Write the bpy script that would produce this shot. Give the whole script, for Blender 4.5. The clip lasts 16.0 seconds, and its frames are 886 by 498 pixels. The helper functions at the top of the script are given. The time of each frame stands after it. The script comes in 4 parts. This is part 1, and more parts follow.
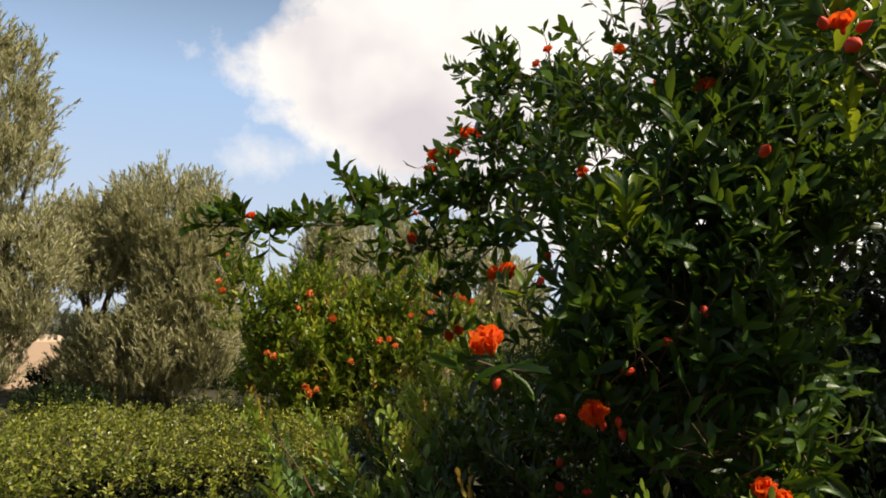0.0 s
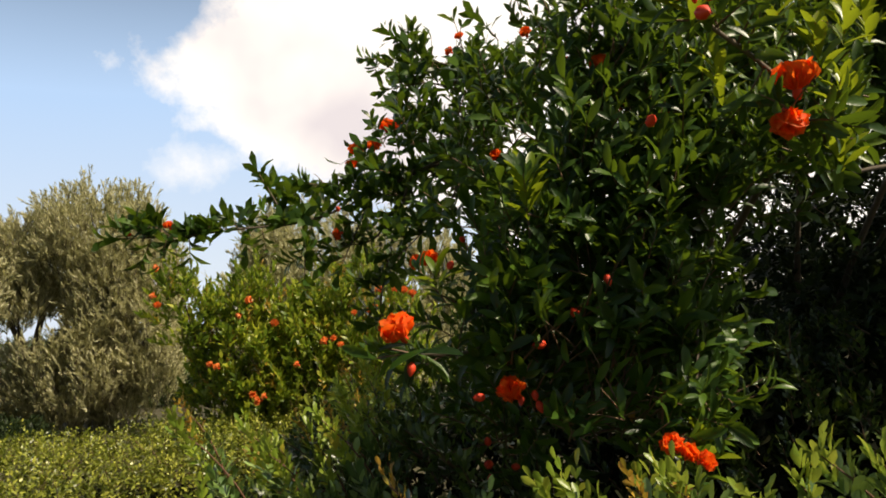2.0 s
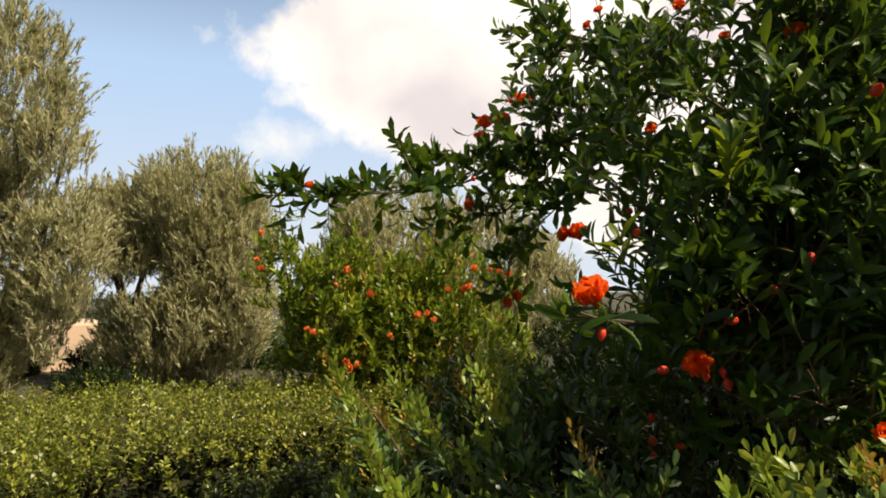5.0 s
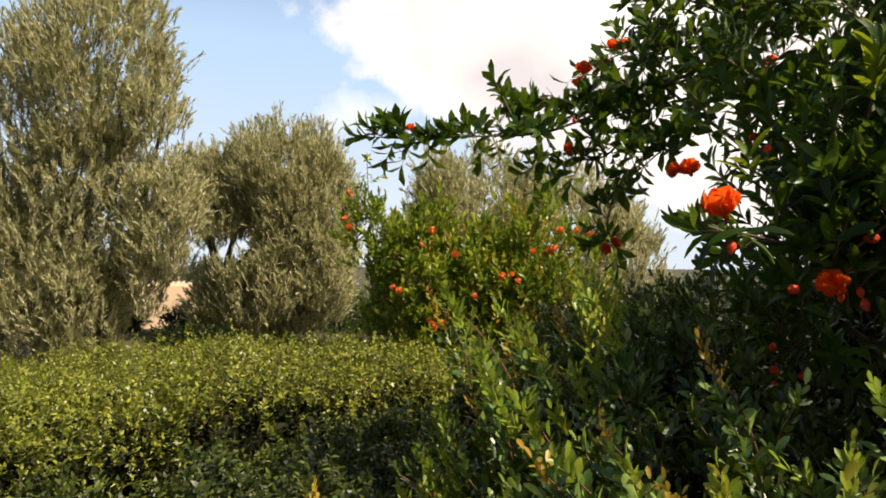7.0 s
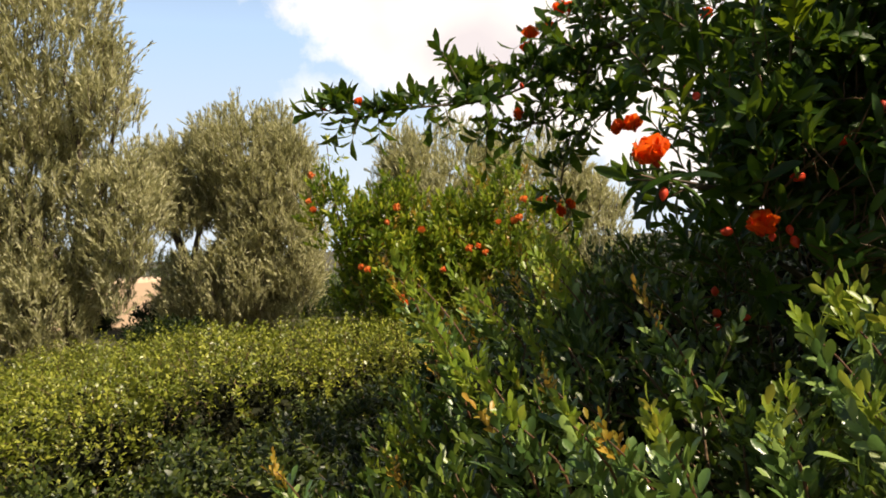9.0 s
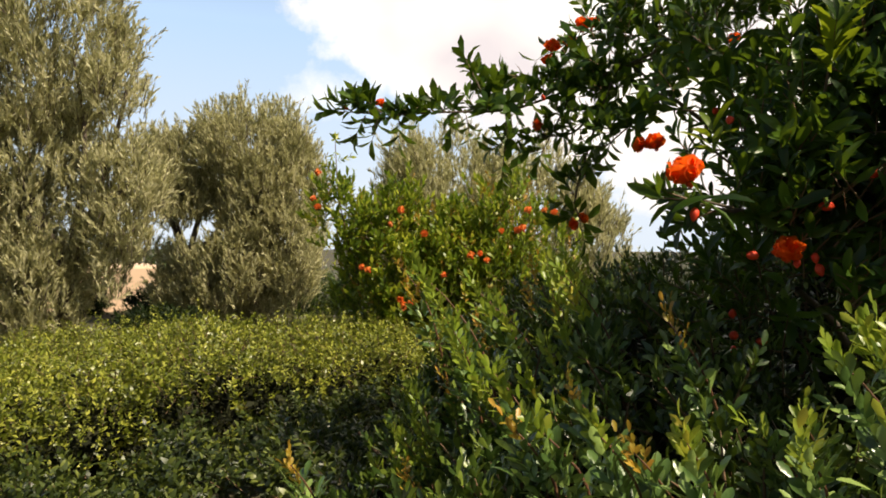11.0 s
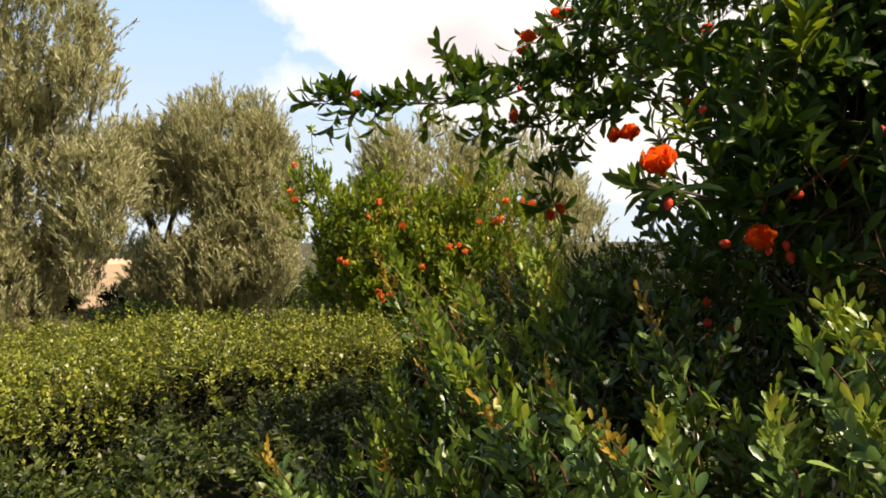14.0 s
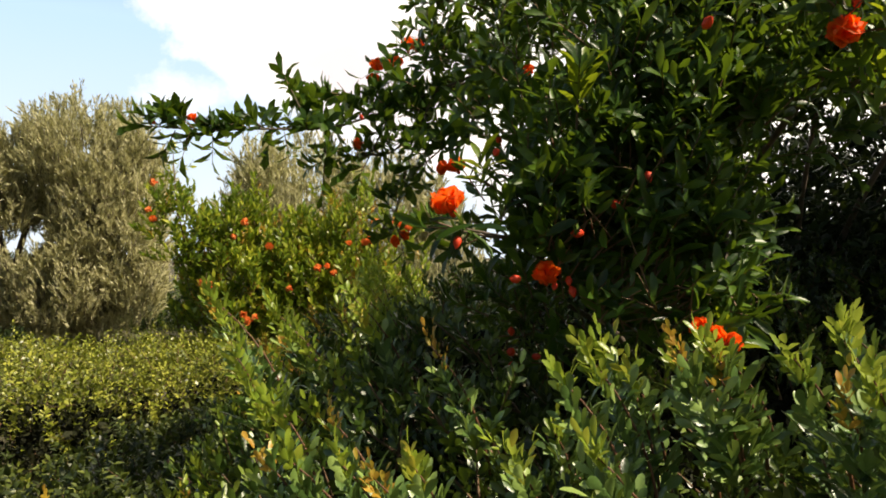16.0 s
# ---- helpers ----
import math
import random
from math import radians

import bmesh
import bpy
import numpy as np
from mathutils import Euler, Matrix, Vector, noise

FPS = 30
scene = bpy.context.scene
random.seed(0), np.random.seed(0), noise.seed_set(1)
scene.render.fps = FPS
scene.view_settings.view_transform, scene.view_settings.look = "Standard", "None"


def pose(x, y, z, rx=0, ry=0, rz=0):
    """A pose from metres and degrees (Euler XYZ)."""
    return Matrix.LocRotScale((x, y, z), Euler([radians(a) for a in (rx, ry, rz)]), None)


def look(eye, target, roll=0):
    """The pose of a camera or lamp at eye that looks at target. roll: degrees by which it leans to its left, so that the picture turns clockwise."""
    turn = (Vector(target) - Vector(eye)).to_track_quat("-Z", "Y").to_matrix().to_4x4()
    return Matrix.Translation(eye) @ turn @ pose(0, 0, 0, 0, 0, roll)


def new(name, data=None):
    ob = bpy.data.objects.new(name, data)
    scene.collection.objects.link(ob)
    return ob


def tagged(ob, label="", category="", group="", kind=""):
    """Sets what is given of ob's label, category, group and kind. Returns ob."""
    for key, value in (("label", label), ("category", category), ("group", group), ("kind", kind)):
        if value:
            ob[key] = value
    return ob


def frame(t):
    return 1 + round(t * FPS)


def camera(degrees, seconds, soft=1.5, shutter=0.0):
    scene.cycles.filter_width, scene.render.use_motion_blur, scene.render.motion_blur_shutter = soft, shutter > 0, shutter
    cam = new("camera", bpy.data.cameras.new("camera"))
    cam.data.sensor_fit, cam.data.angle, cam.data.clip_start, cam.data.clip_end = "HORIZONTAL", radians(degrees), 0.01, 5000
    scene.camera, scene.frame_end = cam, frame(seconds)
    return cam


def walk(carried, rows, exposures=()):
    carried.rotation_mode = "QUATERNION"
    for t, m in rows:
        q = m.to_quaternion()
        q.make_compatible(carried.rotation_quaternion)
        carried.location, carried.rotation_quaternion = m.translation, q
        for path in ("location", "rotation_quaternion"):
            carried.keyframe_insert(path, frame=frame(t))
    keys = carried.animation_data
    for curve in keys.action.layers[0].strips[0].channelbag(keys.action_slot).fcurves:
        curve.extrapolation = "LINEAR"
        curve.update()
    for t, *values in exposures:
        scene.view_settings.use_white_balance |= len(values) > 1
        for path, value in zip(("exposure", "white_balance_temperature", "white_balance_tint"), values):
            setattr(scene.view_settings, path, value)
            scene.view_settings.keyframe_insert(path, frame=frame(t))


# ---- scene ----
cam = camera(66.3, 16.0, soft=1.75)
METRES, EYE, TILT, LEAN, TURN = 0.85, 1.7, 4.0, 3.0, 5.6
ROWS = [
    (0.0, 0.0, 0.0, 0.0, -0.09, 1.56, -3.41),
    (0.5, 0.0234, 0.004, -0.0007, -0.97, 0.9, -3.33),
    (1.0, 0.0132, 0.004, 0.0008, -0.77, 0.34, 0.39),
    (1.5, 0.0564, -0.0117, -0.0169, -2.92, -0.35, 0.94),
    (2.0, 0.0812, -0.0116, -0.0068, -4.54, 0.98, 1.6),
    (2.5, 0.0902, -0.0051, 0.0104, -6.43, 1.39, 3.08),
    (3.0, 0.0569, 0.0044, 0.0129, -7.3, 1.69, 1.58),
    (3.5, -0.0029, 0.0151, -0.0031, -7.08, 1.04, 0.27),
    (4.0, -0.0394, 0.0135, -0.0194, -6.12, 0.81, -1.52),
    (4.5, -0.0848, 0.0112, -0.0465, -2.71, -0.07, -1.44),
    (5.0, -0.1537, 0.0154, -0.0586, 1.65, -0.33, -2.13),
    (7.5, -0.2394, -0.0198, -0.1806, 9.34, -4.81, -0.22),
    (8.0, -0.2063, -0.0322, -0.1702, 5.82, -4.29, 1.19),
    (8.5, -0.1763, -0.0318, -0.1907, 5.18, -4.65, 2.01),
    (9.0, -0.1745, -0.0088, -0.2116, 5.53, -4.67, 0.76),
    (11.5, -0.2455, -0.022, -0.2133, 5.66, -4.42, -2.59),
    (12.0, -0.2511, -0.0191, -0.2237, 5.23, -4.5, -3.15),
    (12.5, -0.2553, -0.0103, -0.2252, 4.82, -4.62, -3.5),
    (13.0, -0.2548, -0.0119, -0.2225, 4.75, -4.47, -3.36),
    (13.5, -0.2501, -0.0161, -0.221, 4.47, -4.48, -3.21),
    (14.0, -0.2373, -0.0266, -0.2148, 3.56, -4.79, -2.51),
    (14.5, -0.2008, -0.0311, -0.2121, 1.42, -4.45, -2.87),
    (15.0, -0.1632, -0.0401, -0.1928, -0.97, -3.97, -3.14),
    (15.5, -0.1135, -0.0456, -0.1813, -3.37, -3.48, -3.26),
    (16.0, -0.0546, -0.0497, -0.1623, -5.88, -2.94, -3.08),
]
PATH = [(t, pose(0, 0, EYE, TILT, LEAN, TURN) @ pose(METRES * x, METRES * y, METRES * z, 90 + pitch, roll, yaw)) for t, x, y, z, yaw, pitch, roll in ROWS]
PATH += [(5.2, look((-0.169, -0.005, 1.642), (-0.480, 1.966, 1.775), -0.5)), (7.3, look((-0.210, -0.015, 1.553), (-0.703, 1.923, 1.564), -0.5)),
         (11.3, look((-0.216, -0.032, 1.528), (-0.588, 1.933, 1.531), 0.4))]
walk(cam, sorted(PATH, key=lambda row: row[0]),
     exposures=[(0.0, 0.06, 7150, 11), (2.5, 0.30, 7550, 11), (5.0, 0.24, 7600, 11), (7.5, 0.40, 7550, 11), (13.0, 0.39, 7550, 11), (16.0, 0.60, 7550, 11)])

# ---- world, sun and exposure ----
SUN_AZ, SUN_EL = 111.0, 51.0            # degrees clockwise from +y, and above the horizon


def nd(tree, kind, **inputs):
    n = tree.nodes.new(kind)
    for k, v in inputs.items():
        n.inputs[k.replace("_", " ")].default_value = v
    return n


def maths(tree, op, a, b=None, clamp=False):
    n = tree.nodes.new("ShaderNodeMath")
    n.operation, n.use_clamp = op, clamp
    for i, v in enumerate((a, b)):
        if v is None:
            continue
        if isinstance(v, (int, float)):
            n.inputs[i].default_value = v
        else:
            tree.links.new(v, n.inputs[i])
    return n.outputs[0]


def ramp(tree, fac, stops):
    n = tree.nodes.new("ShaderNodeValToRGB")
    while len(n.color_ramp.elements) < len(stops):
        n.color_ramp.elements.new(0.5)
    for e, (p, c) in zip(n.color_ramp.elements, stops):
        e.position, e.color = p, (*c, 1) if len(c) == 3 else c
    tree.links.new(fac, n.inputs[0])
    return n.outputs[0]


def mixed(tree, fac, a, b):
    n = tree.nodes.new("ShaderNodeMix")
    n.data_type = "RGBA"
    for sock, v in ((n.inputs[0], fac), (n.inputs[6], a), (n.inputs[7], b)):
        if isinstance(v, (int, float)):
            sock.default_value = v
        elif isinstance(v, tuple):
            sock.default_value = (*v, 1)
        else:
            tree.links.new(v, sock)
    return n.outputs[2]


def make_world():
    w = bpy.data.worlds.new("sky")
    scene.world = w
    w.use_nodes = True
    t = w.node_tree
    t.nodes.clear()
    sky = t.nodes.new("ShaderNodeTexSky")
    sky.sky_type, sky.sun_disc = "NISHITA", False
    sky.sun_elevation, sky.sun_rotation = radians(SUN_EL), radians(SUN_AZ)
    sky.dust_density, sky.ozone_density, sky.altitude = 0.8, 1.5, 50
    coord = t.nodes.new("ShaderNodeTexCoord").outputs["Generated"]
    sep = t.nodes.new("ShaderNodeSeparateXYZ")
    t.links.new(coord, sep.inputs[0])
    big = nd(t, "ShaderNodeTexNoise", Scale=8.0, Detail=8.0, Roughness=0.6)
    t.links.new(coord, big.inputs["Vector"])
    soft = nd(t, "ShaderNodeTexNoise", Scale=3.2, Detail=4.0, Roughness=0.5)
    t.links.new(coord, soft.inputs["Vector"])
    # a bank of cumulus that fills the sky on one side and ends in a ragged edge against the blue
    below = maths(t, "MAXIMUM", maths(t, "SUBTRACT", 0.27, sep.outputs[2]), 0.0)
    bulge = maths(t, "DIVIDE", maths(t, "SUBTRACT", sep.outputs[2], 0.352), 0.055)
    bulge = maths(t, "MULTIPLY", maths(t, "SUBTRACT", 1.0, maths(t, "MULTIPLY", bulge, bulge), clamp=True), 0.075)
    edge = maths(t, "SUBTRACT", maths(t, "ADD", maths(t, "ADD", sep.outputs[0], bulge), 0.325), maths(t, "MULTIPLY", below, 1.9))
    edge = maths(t, "ADD", edge, maths(t, "MULTIPLY", maths(t, "SUBTRACT", big.outputs[0], 0.5), 0.34))
    mask = maths(t, "MULTIPLY", edge, 14.0, clamp=True)
    # a small loose cloud before the bank
    dx, dz = maths(t, "ADD", sep.outputs[0], 0.345), maths(t, "SUBTRACT", sep.outputs[2], 0.216)
    away = maths(t, "SQRT", maths(t, "ADD", maths(t, "MULTIPLY", dx, dx), maths(t, "MULTIPLY", maths(t, "MULTIPLY", dz, dz), 3.0)))
    loose = maths(t, "ADD", maths(t, "SUBTRACT", 0.055, away), maths(t, "MULTIPLY", maths(t, "SUBTRACT", big.outputs[0], 0.5), 0.32))
    mask = maths(t, "MAXIMUM", mask, maths(t, "MULTIPLY", maths(t, "MULTIPLY", loose, 16.0, clamp=True), 0.6))
    # the bank stands over the far horizon only; above and behind, the sky is clear
    mask = maths(t, "MULTIPLY", mask, maths(t, "MULTIPLY", maths(t, "SUBTRACT", 0.72, sep.outputs[2]), 5.0, clamp=True))
    mask = maths(t, "MULTIPLY", mask, maths(t, "MULTIPLY", sep.outputs[1], 4.0, clamp=True))
    cloud = ramp(t, soft.outputs[0], [(0.36, (12.4, 12.1, 13.6)), (0.55, (18.0, 18.0, 18.2))])
    low = maths(t, "MULTIPLY", maths(t, "SUBTRACT", 0.30, sep.outputs[2]), 4.5, clamp=True)
    haze = mixed(t, low, (7.7, 11.6, 18.0), (11.0, 13.4, 17.0))
    high = maths(t, "MULTIPLY", maths(t, "SUBTRACT", 0.56, sep.outputs[2]), 4.0, clamp=True)
    ahead = maths(t, "ADD", maths(t, "MULTIPLY", sep.outputs[1], 2.0), 0.2, clamp=True)
    haze = mixed(t, maths(t, "MULTIPLY", maths(t, "MULTIPLY", high, ahead), 0.9), sky.outputs[0], haze)
    col = mixed(t, mask, haze, cloud)
    bg = nd(t, "ShaderNodeBackground", Strength=0.055)
    t.links.new(col, bg.inputs[0])
    out = t.nodes.new("ShaderNodeOutputWorld")
    t.links.new(bg.outputs[0], out.inputs[0])


make_world()
sun = new("sun", bpy.data.lights.new("sun", "SUN"))
sun.data.energy, sun.data.angle, sun.data.color = 5.0, radians(0.55), (1.0, 0.93, 0.80)
_a, _e = radians(SUN_AZ), radians(SUN_EL)
SUN_WAY = Vector((math.sin(_a) * math.cos(_e), math.cos(_a) * math.cos(_e), math.sin(_e)))
sun.matrix_world = look(SUN_WAY * 40, (0, 0, 0))

# ---- materials ----


def material(name):
    m = bpy.data.materials.new(name)
    m.use_nodes = True
    t = m.node_tree
    t.nodes.clear()
    out = t.nodes.new("ShaderNodeOutputMaterial")
    return m, t, out


def leaf_material(name, stops, rough=0.4, through_light=0.35, glow=(0.30, 0.42, 0.05), spec=0.5):
    """Leaf: waxy front over a translucent blade; the colour varies from leaf to leaf and in blotches."""
    m, t, out = material(name)
    geo, info = t.nodes.new("ShaderNodeNewGeometry"), t.nodes.new("ShaderNodeObjectInfo")
    pick = maths(t, "FRACT", maths(t, "ADD", geo.outputs["Random Per Island"], info.outputs["Random"]))
    noise_tex = nd(t, "ShaderNodeTexNoise", Scale=2.2, Detail=3.0)
    coord = t.nodes.new("ShaderNodeTexCoord").outputs["Object"]
    t.links.new(coord, noise_tex.inputs["Vector"])
    pick2 = maths(t, "ADD", maths(t, "MULTIPLY", pick, 0.72), maths(t, "MULTIPLY", maths(t, "SUBTRACT", noise_tex.outputs[0], 0.35), 0.75), clamp=True)
    col = ramp(t, pick2, stops)
    p = nd(t, "ShaderNodeBsdfPrincipled", Roughness=rough)
    p.inputs["Specular IOR Level"].default_value = spec
    t.links.new(col, p.inputs["Base Color"])
    fine = nd(t, "ShaderNodeTexNoise", Scale=240.0, Detail=2.0)
    t.links.new(coord, fine.inputs["Vector"])
    bump = nd(t, "ShaderNodeBump", Strength=0.25, Distance=0.002)
    t.links.new(fine.outputs[0], bump.inputs["Height"])
    t.links.new(bump.outputs[0], p.inputs["Normal"])
    tr = t.nodes.new("ShaderNodeBsdfTranslucent")
    t.links.new(mixed(t, 0.55, col, glow), tr.inputs[0])
    mix = t.nodes.new("ShaderNodeMixShader")
    mix.inputs[0].default_value = through_light
    t.links.new(p.outputs[0], mix.inputs[1])
    t.links.new(tr.outputs[0], mix.inputs[2])
    t.links.new(mix.outputs[0], out.inputs[0])
    return m


def plain_material(name, a, b, scale=20.0, rough=0.8, bump=0.4, detail=6.0, trans=0.0):
    m, t, out = material(name)
    coord = t.nodes.new("ShaderNodeTexCoord").outputs["Object"]
    n1 = nd(t, "ShaderNodeTexNoise", Scale=scale, Detail=detail, Roughness=0.65)
    n2 = nd(t, "ShaderNodeTexNoise", Scale=scale * 0.13, Detail=3.0)
    for n in (n1, n2):
        t.links.new(coord, n.inputs["Vector"])
    f = maths(t, "ADD", maths(t, "MULTIPLY", n1.outputs[0], 0.6), maths(t, "MULTIPLY", n2.outputs[0], 0.5))
    f = maths(t, "SUBTRACT", maths(t, "MULTIPLY", f, 1.9), 0.55, clamp=True)
    col = mixed(t, f, a, b)
    p = nd(t, "ShaderNodeBsdfPrincipled", Roughness=rough)
    t.links.new(col, p.inputs["Base Color"])
    bp = nd(t, "ShaderNodeBump", Strength=bump, Distance=0.01)
    t.links.new(n1.outputs[0], bp.inputs["Height"])
    t.links.new(bp.outputs[0], p.inputs["Normal"])
    if trans:
        tr = t.nodes.new("ShaderNodeBsdfTranslucent")
        t.links.new(col, tr.inputs[0])
        mix = t.nodes.new("ShaderNodeMixShader")
        mix.inputs[0].default_value = trans
        t.links.new(p.outputs[0], mix.inputs[1])
        t.links.new(tr.outputs[0], mix.inputs[2])
        t.links.new(mix.outputs[0], out.inputs[0])
    else:
        t.links.new(p.outputs[0], out.inputs[0])
    return m


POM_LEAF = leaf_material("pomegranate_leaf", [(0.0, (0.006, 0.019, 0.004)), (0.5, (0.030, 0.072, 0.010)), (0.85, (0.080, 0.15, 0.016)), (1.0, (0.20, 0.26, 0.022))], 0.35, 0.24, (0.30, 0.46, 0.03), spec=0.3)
# one bright colour for young leaves and for sunlight painted on others
POM_YOUNG_SUNLIT = leaf_material("young_and_sunlit_pomegranate_leaf", [(0.0, (0.06, 0.13, 0.010)), (0.6, (0.15, 0.22, 0.014)), (1.0, (0.34, 0.38, 0.025))], 0.36, 0.42, (0.48, 0.55, 0.03))
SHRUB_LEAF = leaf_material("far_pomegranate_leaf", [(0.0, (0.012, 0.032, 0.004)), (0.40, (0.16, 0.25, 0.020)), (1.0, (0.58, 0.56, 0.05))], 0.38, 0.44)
MASTIC_LEAF = leaf_material("mastic_leaf", [(0.0, (0.008, 0.022, 0.004)), (0.5, (0.042, 0.080, 0.012)), (1.0, (0.20, 0.26, 0.040))], 0.36, 0.10, (0.28, 0.44, 0.03), spec=0.6)
# darker copy of the hedge leaf, with shade put into the colour
SHADED_HEDGE_LEAF = leaf_material("shaded_hedge_leaf", [(0.0, (0.008, 0.014, 0.003)), (0.55, (0.042, 0.062, 0.010)), (1.0, (0.20, 0.23, 0.04))], 0.40, 0.10, (0.26, 0.36, 0.03), spec=0.4)
# brighter, glossier copy of the mastic leaf: sunlight on the shoots put into the colour
SUNLIT_MASTIC_LEAF = leaf_material("sunlit_mastic_leaf", [(0.0, (0.024, 0.056, 0.013)), (0.5, (0.105, 0.195, 0.045)), (1.0, (0.38, 0.50, 0.14))], 0.34, 0.17, (0.32, 0.44, 0.06), spec=0.85)
# evergreen leaf taken near black, the shade it stands in put into the colour
SHADED_EVERGREEN_LEAF = leaf_material("shaded_evergreen_leaf", [(0.0, (0.006, 0.012, 0.004)), (0.6, (0.018, 0.032, 0.010)), (1.0, (0.040, 0.062, 0.014))], 0.5, 0.12, (0.12, 0.18, 0.03), spec=0.15)
MASTIC_YOUNG = leaf_material("young_mastic_leaf", [(0.0, (0.14, 0.24, 0.025)), (0.7, (0.30, 0.38, 0.04)), (1.0, (0.46, 0.34, 0.04))], 0.36, 0.4, (0.45, 0.5, 0.08))
HEDGE_LEAF = leaf_material("hedge_leaf", [(0.0, (0.026, 0.038, 0.006)), (0.45, (0.15, 0.18, 0.018)), (1.0, (0.47, 0.46, 0.08))], 0.36, 0.16, (0.44, 0.5, 0.04), spec=0.45)
OLIVE_LEAF = leaf_material("olive_leaf", [(0.0, (0.07, 0.075, 0.028)), (0.30, (0.45, 0.425, 0.205)), (1.0, (0.80, 0.74, 0.49))], 0.5, 0.38, (0.35, 0.38, 0.14))
MASTIC_RED = leaf_material("red_young_leaf", [(0.0, (0.30, 0.32, 0.03)), (0.5, (0.46, 0.24, 0.035)), (1.0, (0.56, 0.38, 0.06))], 0.4, 0.35, (0.5, 0.35, 0.05))
BARK = plain_material("pomegranate_bark", (0.06, 0.045, 0.03), (0.15, 0.115, 0.08), 60.0, 0.85)
OLIVE_BARK = plain_material("olive_bark", (0.06, 0.045, 0.035), (0.17, 0.13, 0.10), 30.0, 0.9, 0.8)
TWIG = plain_material("twig_bark", (0.09, 0.05, 0.03), (0.20, 0.12, 0.06), 80.0, 0.7)
RED_TWIG = plain_material("reddish_shoot", (0.085, 0.034, 0.018), (0.15, 0.065, 0.026), 80.0, 0.55)
PETAL = plain_material("flower_petal", (0.94, 0.10, 0.012), (1.0, 0.25, 0.03), 60.0, 0.7, 0.3, 4.0, 0.56)
CALYX = plain_material("flower_calyx", (0.62, 0.022, 0.006), (0.80, 0.075, 0.010), 70.0, 0.6, 0.2)
FAR_PETAL = plain_material("far_flower_petal", (0.88, 0.20, 0.04), (0.96, 0.38, 0.10), 60.0, 0.5, 0.4, 6.0, 0.35)
# twigs and leaves inside both hedges, darkened in colour for the shade there
INSIDE_SHADE = leaf_material("shade_dark_old_growth", [(0.0, (0.008, 0.010, 0.004)), (0.6, (0.018, 0.021, 0.008)), (1.0, (0.045, 0.045, 0.018))], 0.7, 0.05, (0.06, 0.05, 0.02), spec=0.15)
DRY_LEAF = plain_material("dry_leaf", (0.35, 0.17, 0.04), (0.5, 0.28, 0.08), 60.0, 0.6)
SOIL = plain_material("soil", (0.035, 0.032, 0.016), (0.085, 0.075, 0.035), 7.0, 0.95, 0.9, 10.0)
PLASTER = plain_material("beige_plaster", (0.72, 0.50, 0.35), (0.80, 0.58, 0.42), 5.0, 0.9, 0.3)

# ---- mesh helpers ----


def unit(v):
    return v / np.maximum(np.linalg.norm(v, axis=-1, keepdims=True), 1e-9)


def mesh_of(name, verts, quads, mat, smooth=True):
    me = bpy.data.meshes.new(name)
    verts, quads = np.asarray(verts, np.float32).reshape(-1, 3), np.asarray(quads, np.int32).reshape(-1, 4)
    me.vertices.add(len(verts))
    me.vertices.foreach_set("co", verts.ravel())
    me.loops.add(quads.size)
    me.loops.foreach_set("vertex_index", quads.ravel())
    me.polygons.add(len(quads))
    me.polygons.foreach_set("loop_start", np.arange(0, quads.size, 4, dtype=np.int32))
    me.polygons.foreach_set("loop_total", np.full(len(quads), 4, np.int32))
    if smooth:
        me.polygons.foreach_set("use_smooth", np.ones(len(quads), bool))
    me.update(calc_edges=True)
    me.validate()
    me.materials.append(mat)
    return me


def blade(rows, halves, columns=3, fold=0.35, bend=0.18, twist=0.0):
    """A leaf blade of length 1 along y, width along x, upper side +z."""
    v, q = [], []
    for s, h in zip(rows, halves):
        for c in range(columns):
            x = (2 * c / (columns - 1) - 1) * h
            v.append((x + twist * s * s, s, abs(x) * fold - bend * s * s + (0.5 * fold * h if columns == 2 else 0)))
    for r in range(len(rows) - 1):
        for c in range(columns - 1):
            a = r * columns + c
            q.append((a, a + 1, a + columns + 1, a + columns))
    return np.array(v), np.array(q)


LONG_LEAF = blade((0, 0.28, 0.62, 0.87, 1), (0.014, 0.095, 0.155, 0.11, 0.02), 3, 0.42, 0.22)
LONG_CURLED = blade((0, 0.28, 0.62, 0.87, 1), (0.014, 0.10, 0.16, 0.115, 0.025), 3, 0.5, 0.45, 0.1)
LONG_FAR = blade((0, 0.3, 0.72, 1), (0.016, 0.12, 0.19, 0.03), 2, 0.25, 0.3)
OVAL_LEAF = blade((0, 0.32, 0.74, 1), (0.03, 0.17, 0.21, 0.05), 3, 0.3, 0.15)
OBOVATE_LEAF = blade((0, 0.3, 0.62, 0.88, 1), (0.02, 0.125, 0.21, 0.15, 0.03), 3, 0.3, 0.16)
SMALL_OVAL = blade((0, 0.45, 1), (0.05, 0.26, 0.06), 2, 0.3, 0.1)
THIN_LEAF = blade((0, 0.5, 1), (0.02, 0.19, 0.02), 2, 0.3, 0.15)
NARROW_LEAF = (np.array([(0, 0, 0), (0.12, 0.5, -0.03), (0, 1, -0.12), (-0.12, 0.5, -0.03)]), np.array([(0, 1, 2, 3)]))


def leaf_axes(d, n):
    y = unit(d)
    x = unit(np.cross(y, n))
    return x, y, np.cross(x, y)


